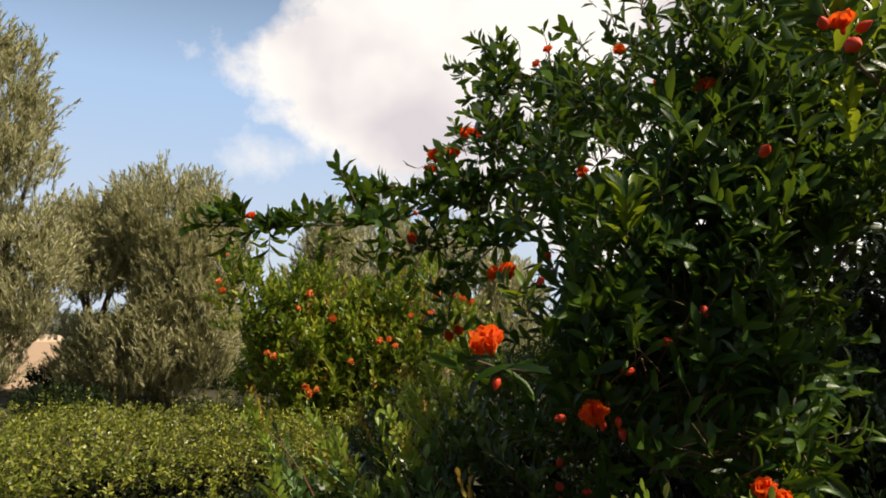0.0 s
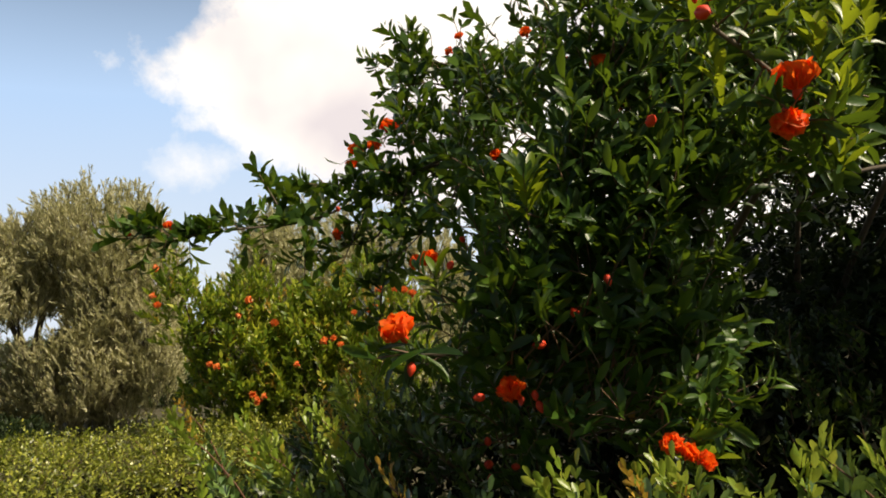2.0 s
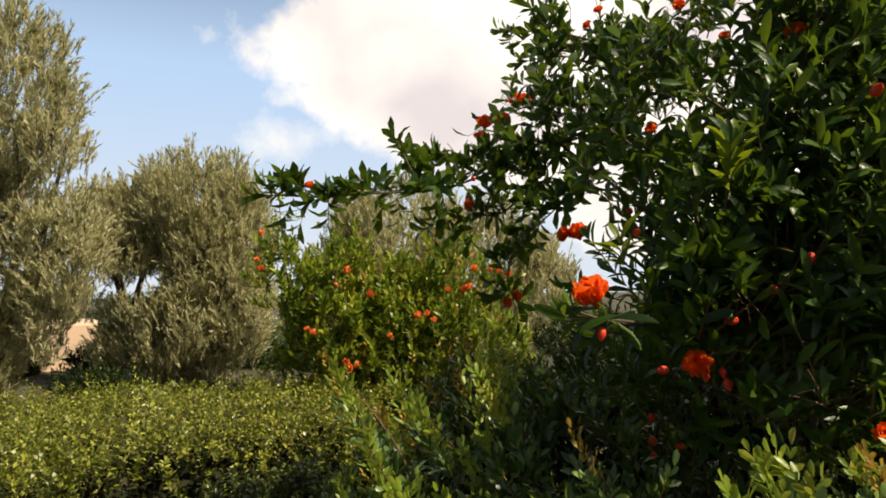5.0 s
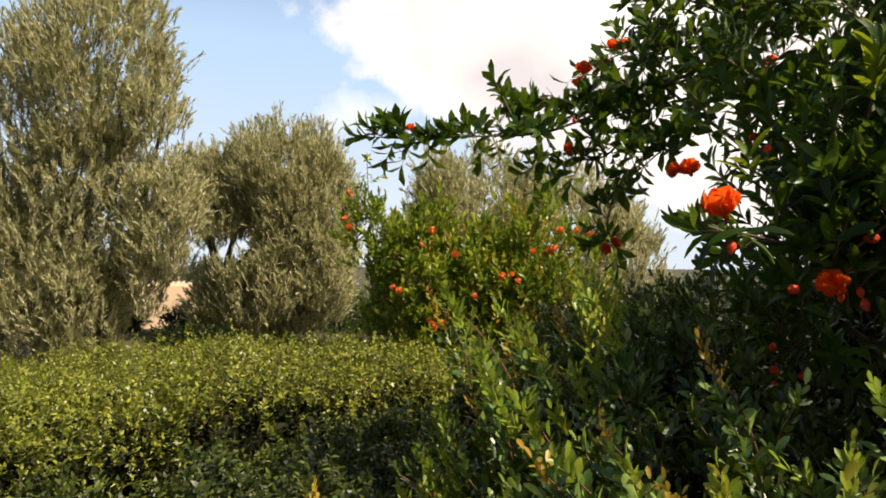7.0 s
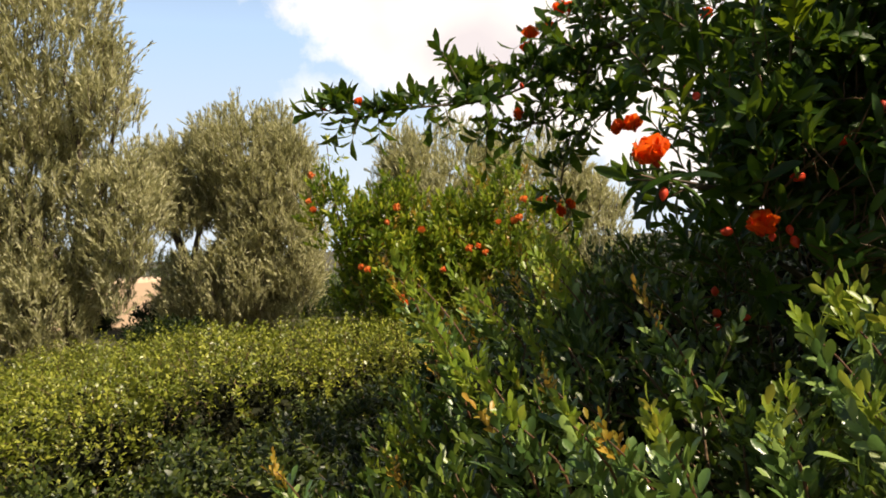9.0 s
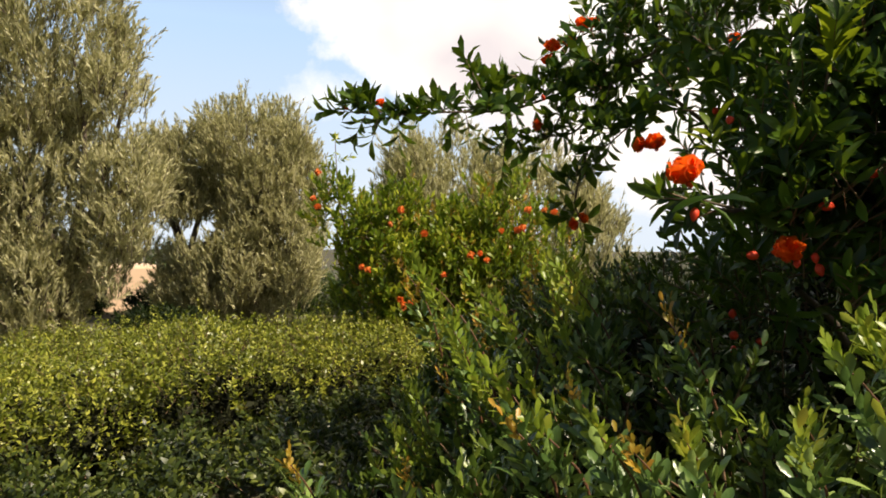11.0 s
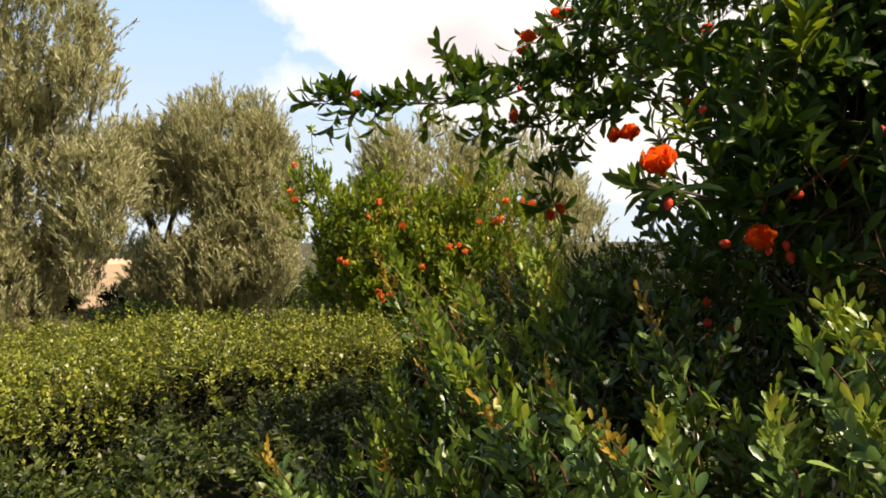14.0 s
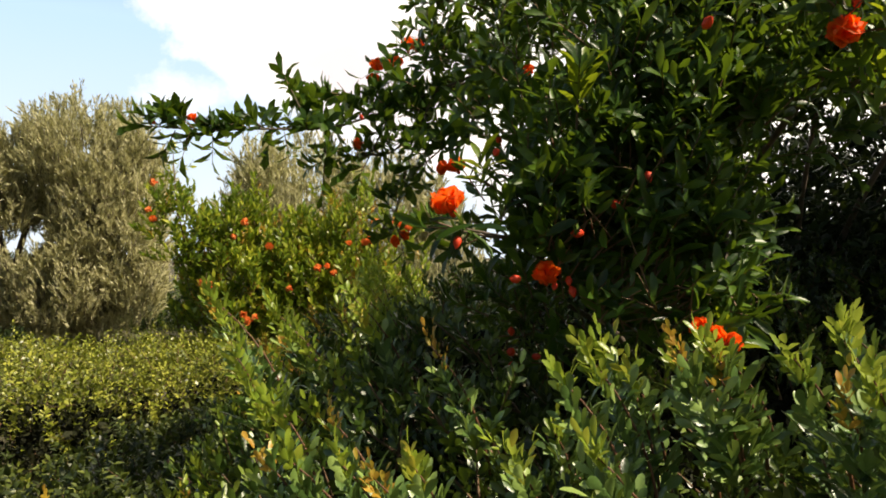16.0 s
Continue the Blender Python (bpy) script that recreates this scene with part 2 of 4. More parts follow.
def leaves(name, template, p, d, n, size, mat, wide=None):
    """All the blades in one mesh: base points p, directions d, upper sides n and lengths."""
    tv, tq = template
    x, y, z = leaf_axes(d, n)
    w = size if wide is None else size * wide
    v = (p[:, None] + tv[None, :, :1] * (x * w[:, None])[:, None] + tv[None, :, 1:2] * (y * size[:, None])[:, None]
         + tv[None, :, 2:] * (z * size[:, None])[:, None])
    q = tq[None] + (np.arange(len(p)) * len(tv))[:, None, None]
    return mesh_of(name, v, q, mat)


def frame_of(d):
    a = np.where(np.abs(d[:, 2:]) < 0.9, np.array([[0.0, 0, 1]]), np.array([[1.0, 0, 0]]))
    e1 = unit(np.cross(d, a))
    return e1, np.cross(d, e1)


def sprays(rng, base, d, length, m, wide=65, narrow=25, droop=0.0, jitter=0.15, flat=None, start=0.1, lift=0.0):
    """Shoots of m leaves in opposite pairs (crosswise, or in one plane where flat gives its normal).
    Returns the leaves' bases, directions, upper sides, places along the shoot, and the stems' points."""
    n = len(base)
    d = unit(d)
    if flat is None:
        e1, e2 = frame_of(d)
    else:
        e1 = unit(np.cross(d, flat))
        e2 = np.cross(e1, d)
    j = np.arange(m)
    s = start + (1 - start) * (j // 2 * 2) / max(1, m - 1)
    ln = np.broadcast_to(np.asarray(length, float), (n,))
    fall = np.array([0, 0, -1.0]) * droop
    stem = lambda u: base[:, None] + (d * ln[:, None])[:, None] * u[None, :, None] + fall * (ln[:, None, None] * (u ** 2)[None, :, None])
    p = stem(s)
    way = unit(d[:, None] + 2 * fall * s[None, :, None])
    turn = (np.pi * (j % 2))[None, :] + rng.normal(0, 0.25, (n, m))
    if flat is None:
        turn = turn + (np.pi / 2 * (j // 2))[None] + rng.uniform(0, 6.28, (n, 1))
    ang = np.radians(wide + (narrow - wide) * s)[None] + rng.normal(0, 0.15, (n, m))
    side = e1[:, None] * np.cos(turn)[..., None] + e2[:, None] * np.sin(turn)[..., None]
    ld = way * np.cos(ang)[..., None] + side * np.sin(ang)[..., None] + rng.normal(0, jitter, (n, m, 3))
    ld = unit(ld + np.array([0, 0, lift]))
    up = way if flat is None else np.broadcast_to(flat[:, None], way.shape)
    up = unit(up - (up * ld).sum(-1, keepdims=True) * ld + rng.normal(0, jitter, (n, m, 3)))
    return p.reshape(-1, 3), ld.reshape(-1, 3), up.reshape(-1, 3), np.tile(s, n), stem(np.linspace(0, 1, 4))


def tubes(name, pts, radii, mat, sides=4):
    """Tapered stems in one mesh: pts (n, k, 3), radii (n, k)."""
    pts = np.asarray(pts, float)
    n, k, _ = pts.shape
    radii = np.broadcast_to(np.asarray(radii, float), (n, k))
    t = unit(np.gradient(pts, axis=1))
    e1, e2 = frame_of(t.reshape(-1, 3))
    e1, e2 = e1.reshape(n, k, 3), e2.reshape(n, k, 3)
    a = np.arange(sides) * 2 * np.pi / sides
    v = pts[:, :, None] + radii[..., None, None] * (e1[:, :, None] * np.cos(a)[:, None] + e2[:, :, None] * np.sin(a)[:, None])
    c = np.arange(sides)
    ring = np.stack([c, (c + 1) % sides, (c + 1) % sides + sides, c + sides], 1)
    q = ring[None, None] + (np.arange(k - 1) * sides)[None, :, None, None] + (np.arange(n) * k * sides)[:, None, None, None]
    return mesh_of(name, v, q, mat)


def smooth_line(points, k):
    """k points on a smooth line through the given ones."""
    pts = [Vector(p) for p in points]
    ext = [2 * pts[0] - pts[1], *pts, 2 * pts[-1] - pts[-2]]
    out = []
    for i in range(k):
        u = i / (k - 1) * (len(pts) - 1)
        j = min(int(u), len(pts) - 2)
        f = u - j
        a, b, c, e = ext[j:j + 4]
        out.append(0.5 * (2 * b + (c - a) * f + (2 * a - 5 * b + 4 * c - e) * f * f + (3 * b - a - 3 * c + e) * f ** 3))
    return np.array(out)


def part(name, me, parent, label="", kind="", m=None):
    ob = new(name, me)
    ob.parent = parent
    if m is not None:
        ob.matrix_basis = m
    return tagged(ob, label, kind=kind)


def thing(name, label, category, group="", kind=""):
    return tagged(new(name), label, category, group, kind)


def limb(parent, name, points, r0, r1, mat, k=9, sides=8, rough=0.12, seed=1):
    rng = np.random.default_rng(seed)
    line = smooth_line(points, k)
    r = np.linspace(r0, r1, k) * (1 + rng.normal(0, rough, k))
    return part(name, tubes(name, line[None], r[None], mat, sides), parent)


def in_lobes(rng, lobes, n, shell=0.45, weights=None):
    """n places in a union of ellipsoids (centre and radii), most of them towards the outside, with the outward way."""
    vol = np.array([l[3] * l[4] * l[5] for l in lobes]) ** 0.75 * (1.0 if weights is None else np.array(weights))
    which = rng.choice(len(lobes), n, p=vol / vol.sum())
    l = np.array(lobes, float)[which]
    u = unit(rng.normal(0, 1, (n, 3)))
    r = rng.uniform(shell, 1, (n, 1)) ** 0.6
    return l[:, :3] + u * r * l[:, 3:], unit(u / l[:, 3:])


def place_leaves(parent, name, template, p, d, n, size, mat, limit, count=300):
    """The first `count` leaves inside a stretch of the plan as single parts; the rest joined."""
    near = np.flatnonzero(limit)[:count]
    rest = np.ones(len(p), bool)
    rest[near] = False
    part("foliage", leaves("foliage", template, p[rest], d[rest], n[rest], size[rest], mat), parent, kind="stuff")
    me = mesh_of(name, template[0], template[1], mat)
    x, y, z = leaf_axes(d[near], n[near])
    for i, k in enumerate(near):
        mm = Matrix(((x[i][0], y[i][0], z[i][0]), (x[i][1], y[i][1], z[i][1]), (x[i][2], y[i][2], z[i][2]))).to_4x4() @ Matrix.Scale(float(size[k]), 4)
        mm.translation = Vector(p[k])
        part(name, me, parent, m=mm)


# ---- ground ----


def make_ground():
    rng = np.random.default_rng(3)
    xs = np.concatenate([-np.geomspace(1500, 14, 16), np.linspace(-12, 12, 49), np.geomspace(14, 1500, 16)])
    ys = np.concatenate([-np.geomspace(1500, 10, 14), np.linspace(-8, 24, 65), np.geomspace(26, 1500, 16)])
    gx, gy = np.meshgrid(xs, ys)
    gz = rng.normal(0, 0.02, gx.shape) * (np.abs(gx) < 40)
    nx = len(xs)
    a = (np.arange(len(ys) - 1)[:, None] * nx + np.arange(nx - 1)[None]).ravel()
    q = np.stack([a, a + 1, a + nx + 1, a + nx], 1)
    g = new("ground", mesh_of("ground", np.stack([gx, gy, gz], -1), q, SOIL))
    tagged(g, "dry brown garden soil under the shrubs and trees", "ground", kind="structure")


make_ground()

# ---- house behind the olives ----


def box(name, lo, hi, mat, parent, label=""):
    bm = bmesh.new()
    bmesh.ops.create_cube(bm, size=1)
    lo, hi = Vector(lo), Vector(hi)
    for v in bm.verts:
        v.co = Vector([(a + b) / 2 + c * (b - a) for a, b, c in zip(lo, hi, v.co)])
    bmesh.ops.bevel(bm, geom=bm.edges[:], offset=0.02, segments=1, affect="EDGES")
    me = bpy.data.meshes.new(name)
    bm.to_mesh(me)
    bm.free()
    me.materials.append(mat)
    return part(name, me, parent, label)


def make_house():
    h = thing("house", "low beige plastered house behind the olive trees", "house")
    h.matrix_basis = pose(-10.1, 15.0, 0, 0, 0, 37)
    box("wall", (-7.0, 0, -0.1), (0, 4.0, 1.05), PLASTER, h, "sunlit beige plaster wall")
    box("roof", (-6.97, 0.03, 1.03), (-0.03, 3.97, 1.08), PLASTER, h, "flat beige roof slab")


make_house()

# ---- olive trees ----


def make_olive(label, base, lobes, sprays_n, seed, stems, leaf=0.098):
    rng = np.random.default_rng(seed)
    t = thing("olive_tree", label, "tree", "olive trees")
    trunk_top = Vector(base) + Vector((0.05, 0, 1.3))
    limb(t, "trunk", [base, Vector(base) + Vector((-0.05, 0.05, 0.6)), trunk_top], 0.13, 0.07, OLIVE_BARK, seed=seed)
    for i in range(stems):
        l = lobes[i % len(lobes)]
        top = Vector(l[:3]) + Vector((rng.uniform(-.5, .5) * l[3], rng.uniform(-.3, .3) * l[4], rng.uniform(-.1, .6) * l[5]))
        mid = trunk_top.lerp(top, 0.5) + Vector((rng.uniform(-.2, .2), rng.uniform(-.2, .2), 0.15))
        limb(t, "limb", [trunk_top - Vector((0, 0, 0.1)), mid, top], 0.06, 0.015, OLIVE_BARK, seed=seed + i, sides=6)
    # small tufts make the outline uneven
    tufts = []
    for i in range(26):
        l = lobes[int(rng.integers(len(lobes)))]
        if l[3] > 0.5:
            w = unit(rng.normal(0, 1, 3) * np.array([1, 0.6, 1]) + np.array([0, -0.2, 0.3]))
            tufts.append((*(np.array(l[:3]) + w * np.array(l[3:]) * 0.95), *rng.uniform(0.18, 0.34, 3)))
    p, out = in_lobes(rng, lobes + tufts, sprays_n, 0.45)
    # drooping clumps with dark hollows between them
    q = p + rng.normal(0, 0.05, p.shape)
    clump = np.sin(4.1 * q[:, 0] + 1.3 * np.sin(2.7 * q[:, 2])) * np.sin(3.7 * q[:, 2] + 1.1 * np.sin(3.3 * q[:, 0]) + q[:, 1]) + 0.6 * np.sin(9.3 * q[:, 0] + 2 * q[:, 1]) * np.sin(8.1 * q[:, 2])
    keep = (clump > -0.25) | (rng.uniform(0, 1, len(p)) < 0.35)
    p, out = p[keep], out[keep]
    d = unit(out * 0.25 + np.array([0, 0, 1.0]) + rng.normal(0, 0.22, p.shape))
    ln = rng.uniform(0.22, 0.48, len(p)) * np.where(rng.uniform(0, 1, len(p)) < 0.08, 1.7, 1.0)
    lp, ld, ln_up, s, stem = sprays(rng, p, d, ln, 18, 27, 12, droop=0.25, jitter=0.14)
    size = rng.uniform(0.75, 1.25, len(lp)) * leaf
    part("crown", leaves("crown", NARROW_LEAF, lp, ld, ln_up, size, OLIVE_LEAF, 0.8), t, "grey-green narrow leaves", "stuff")
    part("twig_mass", tubes("twig_mass", stem[::4], np.array([0.008, 0.006, 0.004, 0.002]), OLIVE_BARK, 3), t, kind="stuff")
    return t


make_olive("tall grey-green olive tree with foliage down to the hedge", (-7.4, 8.6, 0),
           [(-7.8, 8.6, 2.0, 1.2, 1.0, 1.7), (-7.6, 8.6, 4.3, 1.15, 1.0, 1.5), (-8.7, 8.6, 3.2, 1.4, 1.0, 2.2), (-6.45, 8.4, 3.6, 0.4, 0.5, 0.5), (-6.35, 8.4, 2.2, 0.55, 0.6, 0.85), (-7.5, 8.3, 0.7, 0.6, 0.6, 0.7), (-9.0, 8.6, 1.3, 1.3, 1.0, 1.2), (-6.5, 8.4, 1.65, 0.4, 0.4, 0.4), (-6.2, 8.4, 1.5, 0.25, 0.3, 0.25), (-6.52, 8.4, 1.05, 0.24, 0.3, 0.4), (-6.18, 8.4, 2.0, 0.28, 0.3, 0.45), (-6.15, 8.4, 2.7, 0.3, 0.3, 0.35), (-8.5, 8.1, 0.65, 1.1, 0.5, 0.65)], 11800, 11, 6)
olive_crown = [(-6.46, 12.2, 3.15, 1.2, 1.0, 1.2), (-5.76, 12.2, 1.9, 0.95, 0.9, 1.5), (-7.56, 12.2, 2.9, 0.75, 0.9, 0.95), (-8.1, 12.2, 2.8, 0.42, 0.6, 0.42), (-5.46, 12.0, 2.6, 0.7, 0.7, 1.0), (-5.9, 11.5, 2.2, 0.75, 0.4, 1.1), (-6.3, 11.5, 3.2, 0.8, 0.4, 0.6), (-8.0, 12.3, 2.0, 0.3, 0.3, 0.25), (-8.5, 12.2, 2.65, 0.45, 0.5, 0.6), (-8.25, 12.2, 3.25, 0.5, 0.5, 0.5), (-7.3, 11.5, 2.3, 0.45, 0.3, 0.5), (-7.7, 11.6, 2.7, 0.4, 0.3, 0.45), (-7.9, 12.0, 2.3, 0.4, 0.4, 0.3), (-7.3, 12.0, 2.35, 0.4, 0.4, 0.4)]
olive_skirt = [(-7.16, 12.2, 0.5, 1.3, 0.8, 0.45), (-5.76, 12.0, 0.8, 0.9, 0.7, 0.8), (-7.66, 12.2, 0.6, 0.65, 0.6, 0.7), (-6.76, 12.4, 0.7, 0.9, 0.6, 0.9), (-6.31, 12.0, 1.7, 0.6, 0.6, 0.8), (-5.36, 11.7, 1.5, 0.6, 0.5, 0.9), (-8.7, 12.2, 1.4, 0.38, 0.4, 0.36), (-6.4, 11.3, 1.0, 0.8, 0.35, 0.8), (-8.05, 12.4, 1.2, 0.3, 0.3, 0.3), (-8.05, 12.3, 0.7, 0.3, 0.4, 0.4)]
make_olive("grey-green olive tree with a rounded crown and dark trunk", (-7.75, 12.2, 0), olive_crown + olive_skirt, 13200, 12, 5)
make_olive("olive tree standing behind the flowering pomegranate shrub", (-1.8, 10.8, 0),
           [(-2.1, 10.7, 2.2, 1.2, 1.0, 1.15), (-1.0, 10.8, 1.9, 1.1, 0.9, 1.05), (-2.95, 10.6, 1.75, 0.62, 0.7, 1.05), (-2.6, 10.5, 2.55, 0.5, 0.5, 0.5), (0.1, 10.9, 1.4, 0.6, 0.7, 0.75), (-1.8, 10.5, 0.8, 1.8, 0.8, 0.8)], 6500, 13, 5)

# ---- low scrub behind the olives ----


def make_scrub(label, cx, cy, rx, rz, n, seed, mat=None):
    rng = np.random.default_rng(seed)
    t = thing("scrub_bush", label, "bush", "low bushes behind the olives")
    lobes = [(cx + rx * u, cy + rng.uniform(-.3, .3), rz * 0.4, rx * 0.45, 0.6, rz * rng.uniform(0.5, 0.7)) for u in (-0.6, -0.1, 0.5)]
    p, out = in_lobes(rng, lobes, n, 0.5)
    p[:, 2] = np.abs(p[:, 2])
    d = out * 0.5 + np.array([0, 0, 0.7]) + rng.normal(0, 0.4, p.shape)
    lp, ld, up, s, stem = sprays(rng, p, d, rng.uniform(0.2, 0.4, n), 14, 60, 25, 0.1, 0.2)
    part("crown", leaves("crown", NARROW_LEAF, lp, ld, up, rng.uniform(0.06, 0.11, len(lp)), mat or MASTIC_LEAF, 1.3), t, kind="stuff")
    limb(t, "stem", [(cx, cy, -0.02), (cx + 0.1, cy, rz * 0.3), (cx + 0.2, cy, rz * 0.7)], 0.05, 0.015, OLIVE_BARK, 5, 6, seed=seed)


make_scrub("low dark bush beside the house", -12.6, 20.5, 1.4, 1.7, 800, 71)
make_scrub("low dark bush in the shade of the olive tree", -6.9, 10.2, 0.7, 0.30, 450, 76, SHADED_EVERGREEN_LEAF)
make_scrub("low dark bush before the house wall", -11.1, 13.6, 0.3, 0.45, 600, 77, SHADED_EVERGREEN_LEAF)
make_scrub("low dark bush before the house wall", -9.2, 13.7, 0.6, 0.4, 500, 78, SHADED_EVERGREEN_LEAF)
make_scrub("low dark bush behind the olive tree", -8.9, 15.5, 1.6, 1.1, 1100, 72)
make_scrub("low dark bush behind the olive tree", -6.0, 15.5, 1.7, 0.8, 1000, 73)
make_scrub("low dark bush far behind the pomegranate tree", 1.3, 9.3, 1.3, 1.35, 900, 79, SHADED_EVERGREEN_LEAF)
make_scrub("low dark bush behind the pomegranate shrub", -3.0, 14.5, 1.7, 1.2, 900, 74)

# ---- pale clipped hedge ----


def hedge_top(x, y):
    return 0.93 + 0.085 * (x + 1.5) + 0.085 * np.sin(1.7 * x + 0.6) * np.cos(1.3 * y) + 0.04 * np.sin(4.1 * x + 3.0 * y) + 0.035 * np.sin(9.7 * x - 5.1 * y) * np.sin(8.3 * y + 2 * x)


def hedge_front(x):
    return np.clip(3.2 + 1.2 * (x + 2.5), 2.0, 4.1) + 0.08 * np.sin(3.1 * x) + 0.06 * np.sin(7.3 * x + 1)


def make_clipped_hedge():
    rng = np.random.default_rng(21)
    t = thing("clipped_hedge", "wide low hedge of small yellow-green leaves, sunlit on top", "hedge")
    n = 24000
    x = rng.uniform(-8.0, -1.2, n)
    y = 1.85 + 5.1 * rng.uniform(0, 1, n) ** 1.25
    kind = rng.uniform(0, 1, n)
    face, tier = kind < 0.12, kind > 0.76          # the front face, and the hedge's lower part, coloured for shade
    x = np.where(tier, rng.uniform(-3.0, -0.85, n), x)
    x = np.where(face, rng.uniform(-5.5, -1.2, n), x)
    front = hedge_front(x)
    y = np.where(face, front + 0.1 + 0.2 * rng.uniform(0, 1, n), np.where(y < front - 0.1, front - 0.1 + rng.uniform(0, 3.2, n), y))
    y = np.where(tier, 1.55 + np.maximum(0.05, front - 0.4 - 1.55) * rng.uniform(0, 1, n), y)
    top = hedge_top(x, y) + rng.normal(0, 0.04, n) - rng.exponential(0.08, n)
    z = np.where(face, top - 0.12 - 0.5 * rng.uniform(0, 1, n), top)
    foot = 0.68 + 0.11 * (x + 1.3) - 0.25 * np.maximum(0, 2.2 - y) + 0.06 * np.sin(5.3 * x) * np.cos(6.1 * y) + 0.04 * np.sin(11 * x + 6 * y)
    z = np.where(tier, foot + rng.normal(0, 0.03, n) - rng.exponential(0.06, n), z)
    face = face | (tier & (rng.uniform(0, 1, n) < 0.5))
    gap = np.sin(6.3 * x + 1.5 * np.sin(3.0 * y)) * np.sin(8.0 * z + 2.1 * x + 4.0 * y) + 0.5 * np.sin(15 * x) * np.sin(17 * z + 9 * y)
    keep = ~(face | tier) | (gap < -0.05) | (rng.uniform(0, 1, n) < 0.10)
    x, y, z, face, tier = x[keep], y[keep], z[keep], face[keep], tier[keep]
    n = len(x)
    # clumped growth with dark gaps between
    clump = np.sin(7.1 * x + 1.7 * np.sin(4.3 * y)) * np.sin(8.3 * y + 1.9 * np.sin(5.2 * x)) + 0.5 * np.sin(19 * x + 5 * y) * np.sin(17 * y - 6 * x)
    keep = tier | (clump > -0.25) | (rng.uniform(0, 1, n) < 0.25)
    z = z + np.where(tier, 0, 0.07 * clump)
    x, y, z, face, tier = x[keep], y[keep], z[keep], face[keep], tier[keep]
    n = len(x)
    p = np.stack([x, y, z - 0.08], 1)
    d = np.where(face[:, None], np.array([[0, -0.75, 0.6]]), np.array([[0, -0.1, 1.0]])) + rng.normal(0, 0.4, (n, 3))
    lp, ld, up, s, stem = sprays(rng, p, d, rng.uniform(0.08, 0.17, n), 10, 70, 35, 0.0, 0.25)
    size = rng.uniform(0.022, 0.040, len(lp))
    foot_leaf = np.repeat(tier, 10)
    low = thing("shaded_hedge_foot", "low foot of the pale hedge, shade put into its leaf colour", "shrub")
    part("foliage", leaves("foliage", SMALL_OVAL, lp[foot_leaf], ld[foot_leaf], up[foot_leaf], size[foot_leaf] * 1.15, SHADED_HEDGE_LEAF), low, kind="stuff")
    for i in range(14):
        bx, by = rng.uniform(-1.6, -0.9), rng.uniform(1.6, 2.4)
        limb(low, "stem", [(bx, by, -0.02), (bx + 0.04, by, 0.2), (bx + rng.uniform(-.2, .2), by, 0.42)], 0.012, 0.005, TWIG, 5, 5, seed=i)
    lp, ld, up, size = lp[~foot_leaf], ld[~foot_leaf], up[~foot_leaf], size[~foot_leaf]
    near = lp[:, 1] < 4.0
    place_leaves(t, "leaf", SMALL_OVAL, lp[near], ld[near], up[near], size[near], HEDGE_LEAF, (lp[near][:, 1] < 2.9) & (lp[near][:, 2] > 0.6))
    part("foliage", leaves("foliage", NARROW_LEAF, lp[~near], ld[~near], up[~near], size[~near], HEDGE_LEAF, 2.2), t, kind="stuff")
    part("twig_mass", tubes("twig_mass", stem[::5], np.array([0.003, 0.0025, 0.002, 0.001]), TWIG, 3), t, kind="stuff")
    # bare old growth inside the hedge, with its shade put into the colour
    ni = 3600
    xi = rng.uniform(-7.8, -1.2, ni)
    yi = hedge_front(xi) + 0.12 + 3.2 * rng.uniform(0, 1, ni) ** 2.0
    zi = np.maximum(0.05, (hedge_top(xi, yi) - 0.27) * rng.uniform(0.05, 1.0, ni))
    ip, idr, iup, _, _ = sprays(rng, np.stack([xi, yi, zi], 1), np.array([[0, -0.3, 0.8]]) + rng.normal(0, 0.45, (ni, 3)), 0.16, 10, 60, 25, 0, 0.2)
    part("old_growth", leaves("old_growth", NARROW_LEAF, ip, idr, iup, rng.uniform(0.05, 0.08, len(ip)), INSIDE_SHADE, 2.0), t, "old twigs and leaves inside the hedge, coloured dark for shade", "stuff")
    for i in range(26):
        bx = rng.uniform(-8, -1.6)
        by = float(hedge_front(bx)) + rng.uniform(0.5, 3.0)
        tip = (bx + rng.uniform(-.3, .3), by + rng.uniform(-.3, .3), hedge_top(bx, by) - 0.1)
        limb(t, "stem", [(bx, by, -0.02), (bx + 0.05, by, 0.3), tip], 0.014, 0.006, TWIG, 5, 5, seed=i)


make_clipped_hedge()

# ---- pomegranate flowers ----


def lathe(profile, sides, wobble=0.0):
    v, q = [], []
    for r, z in profile:
        for i in range(sides):
            a = 2 * math.pi * i / sides
            f = 1 + wobble * math.cos(6 * a)
            v.append((r * f * math.cos(a), r * f * math.sin(a), z))
    for k in range(len(profile) - 1):
        for i in range(sides):
            q.append((k * sides + i, k * sides + (i + 1) % sides, (k + 1) * sides + (i + 1) % sides, (k + 1) * sides + i))
    return v, q


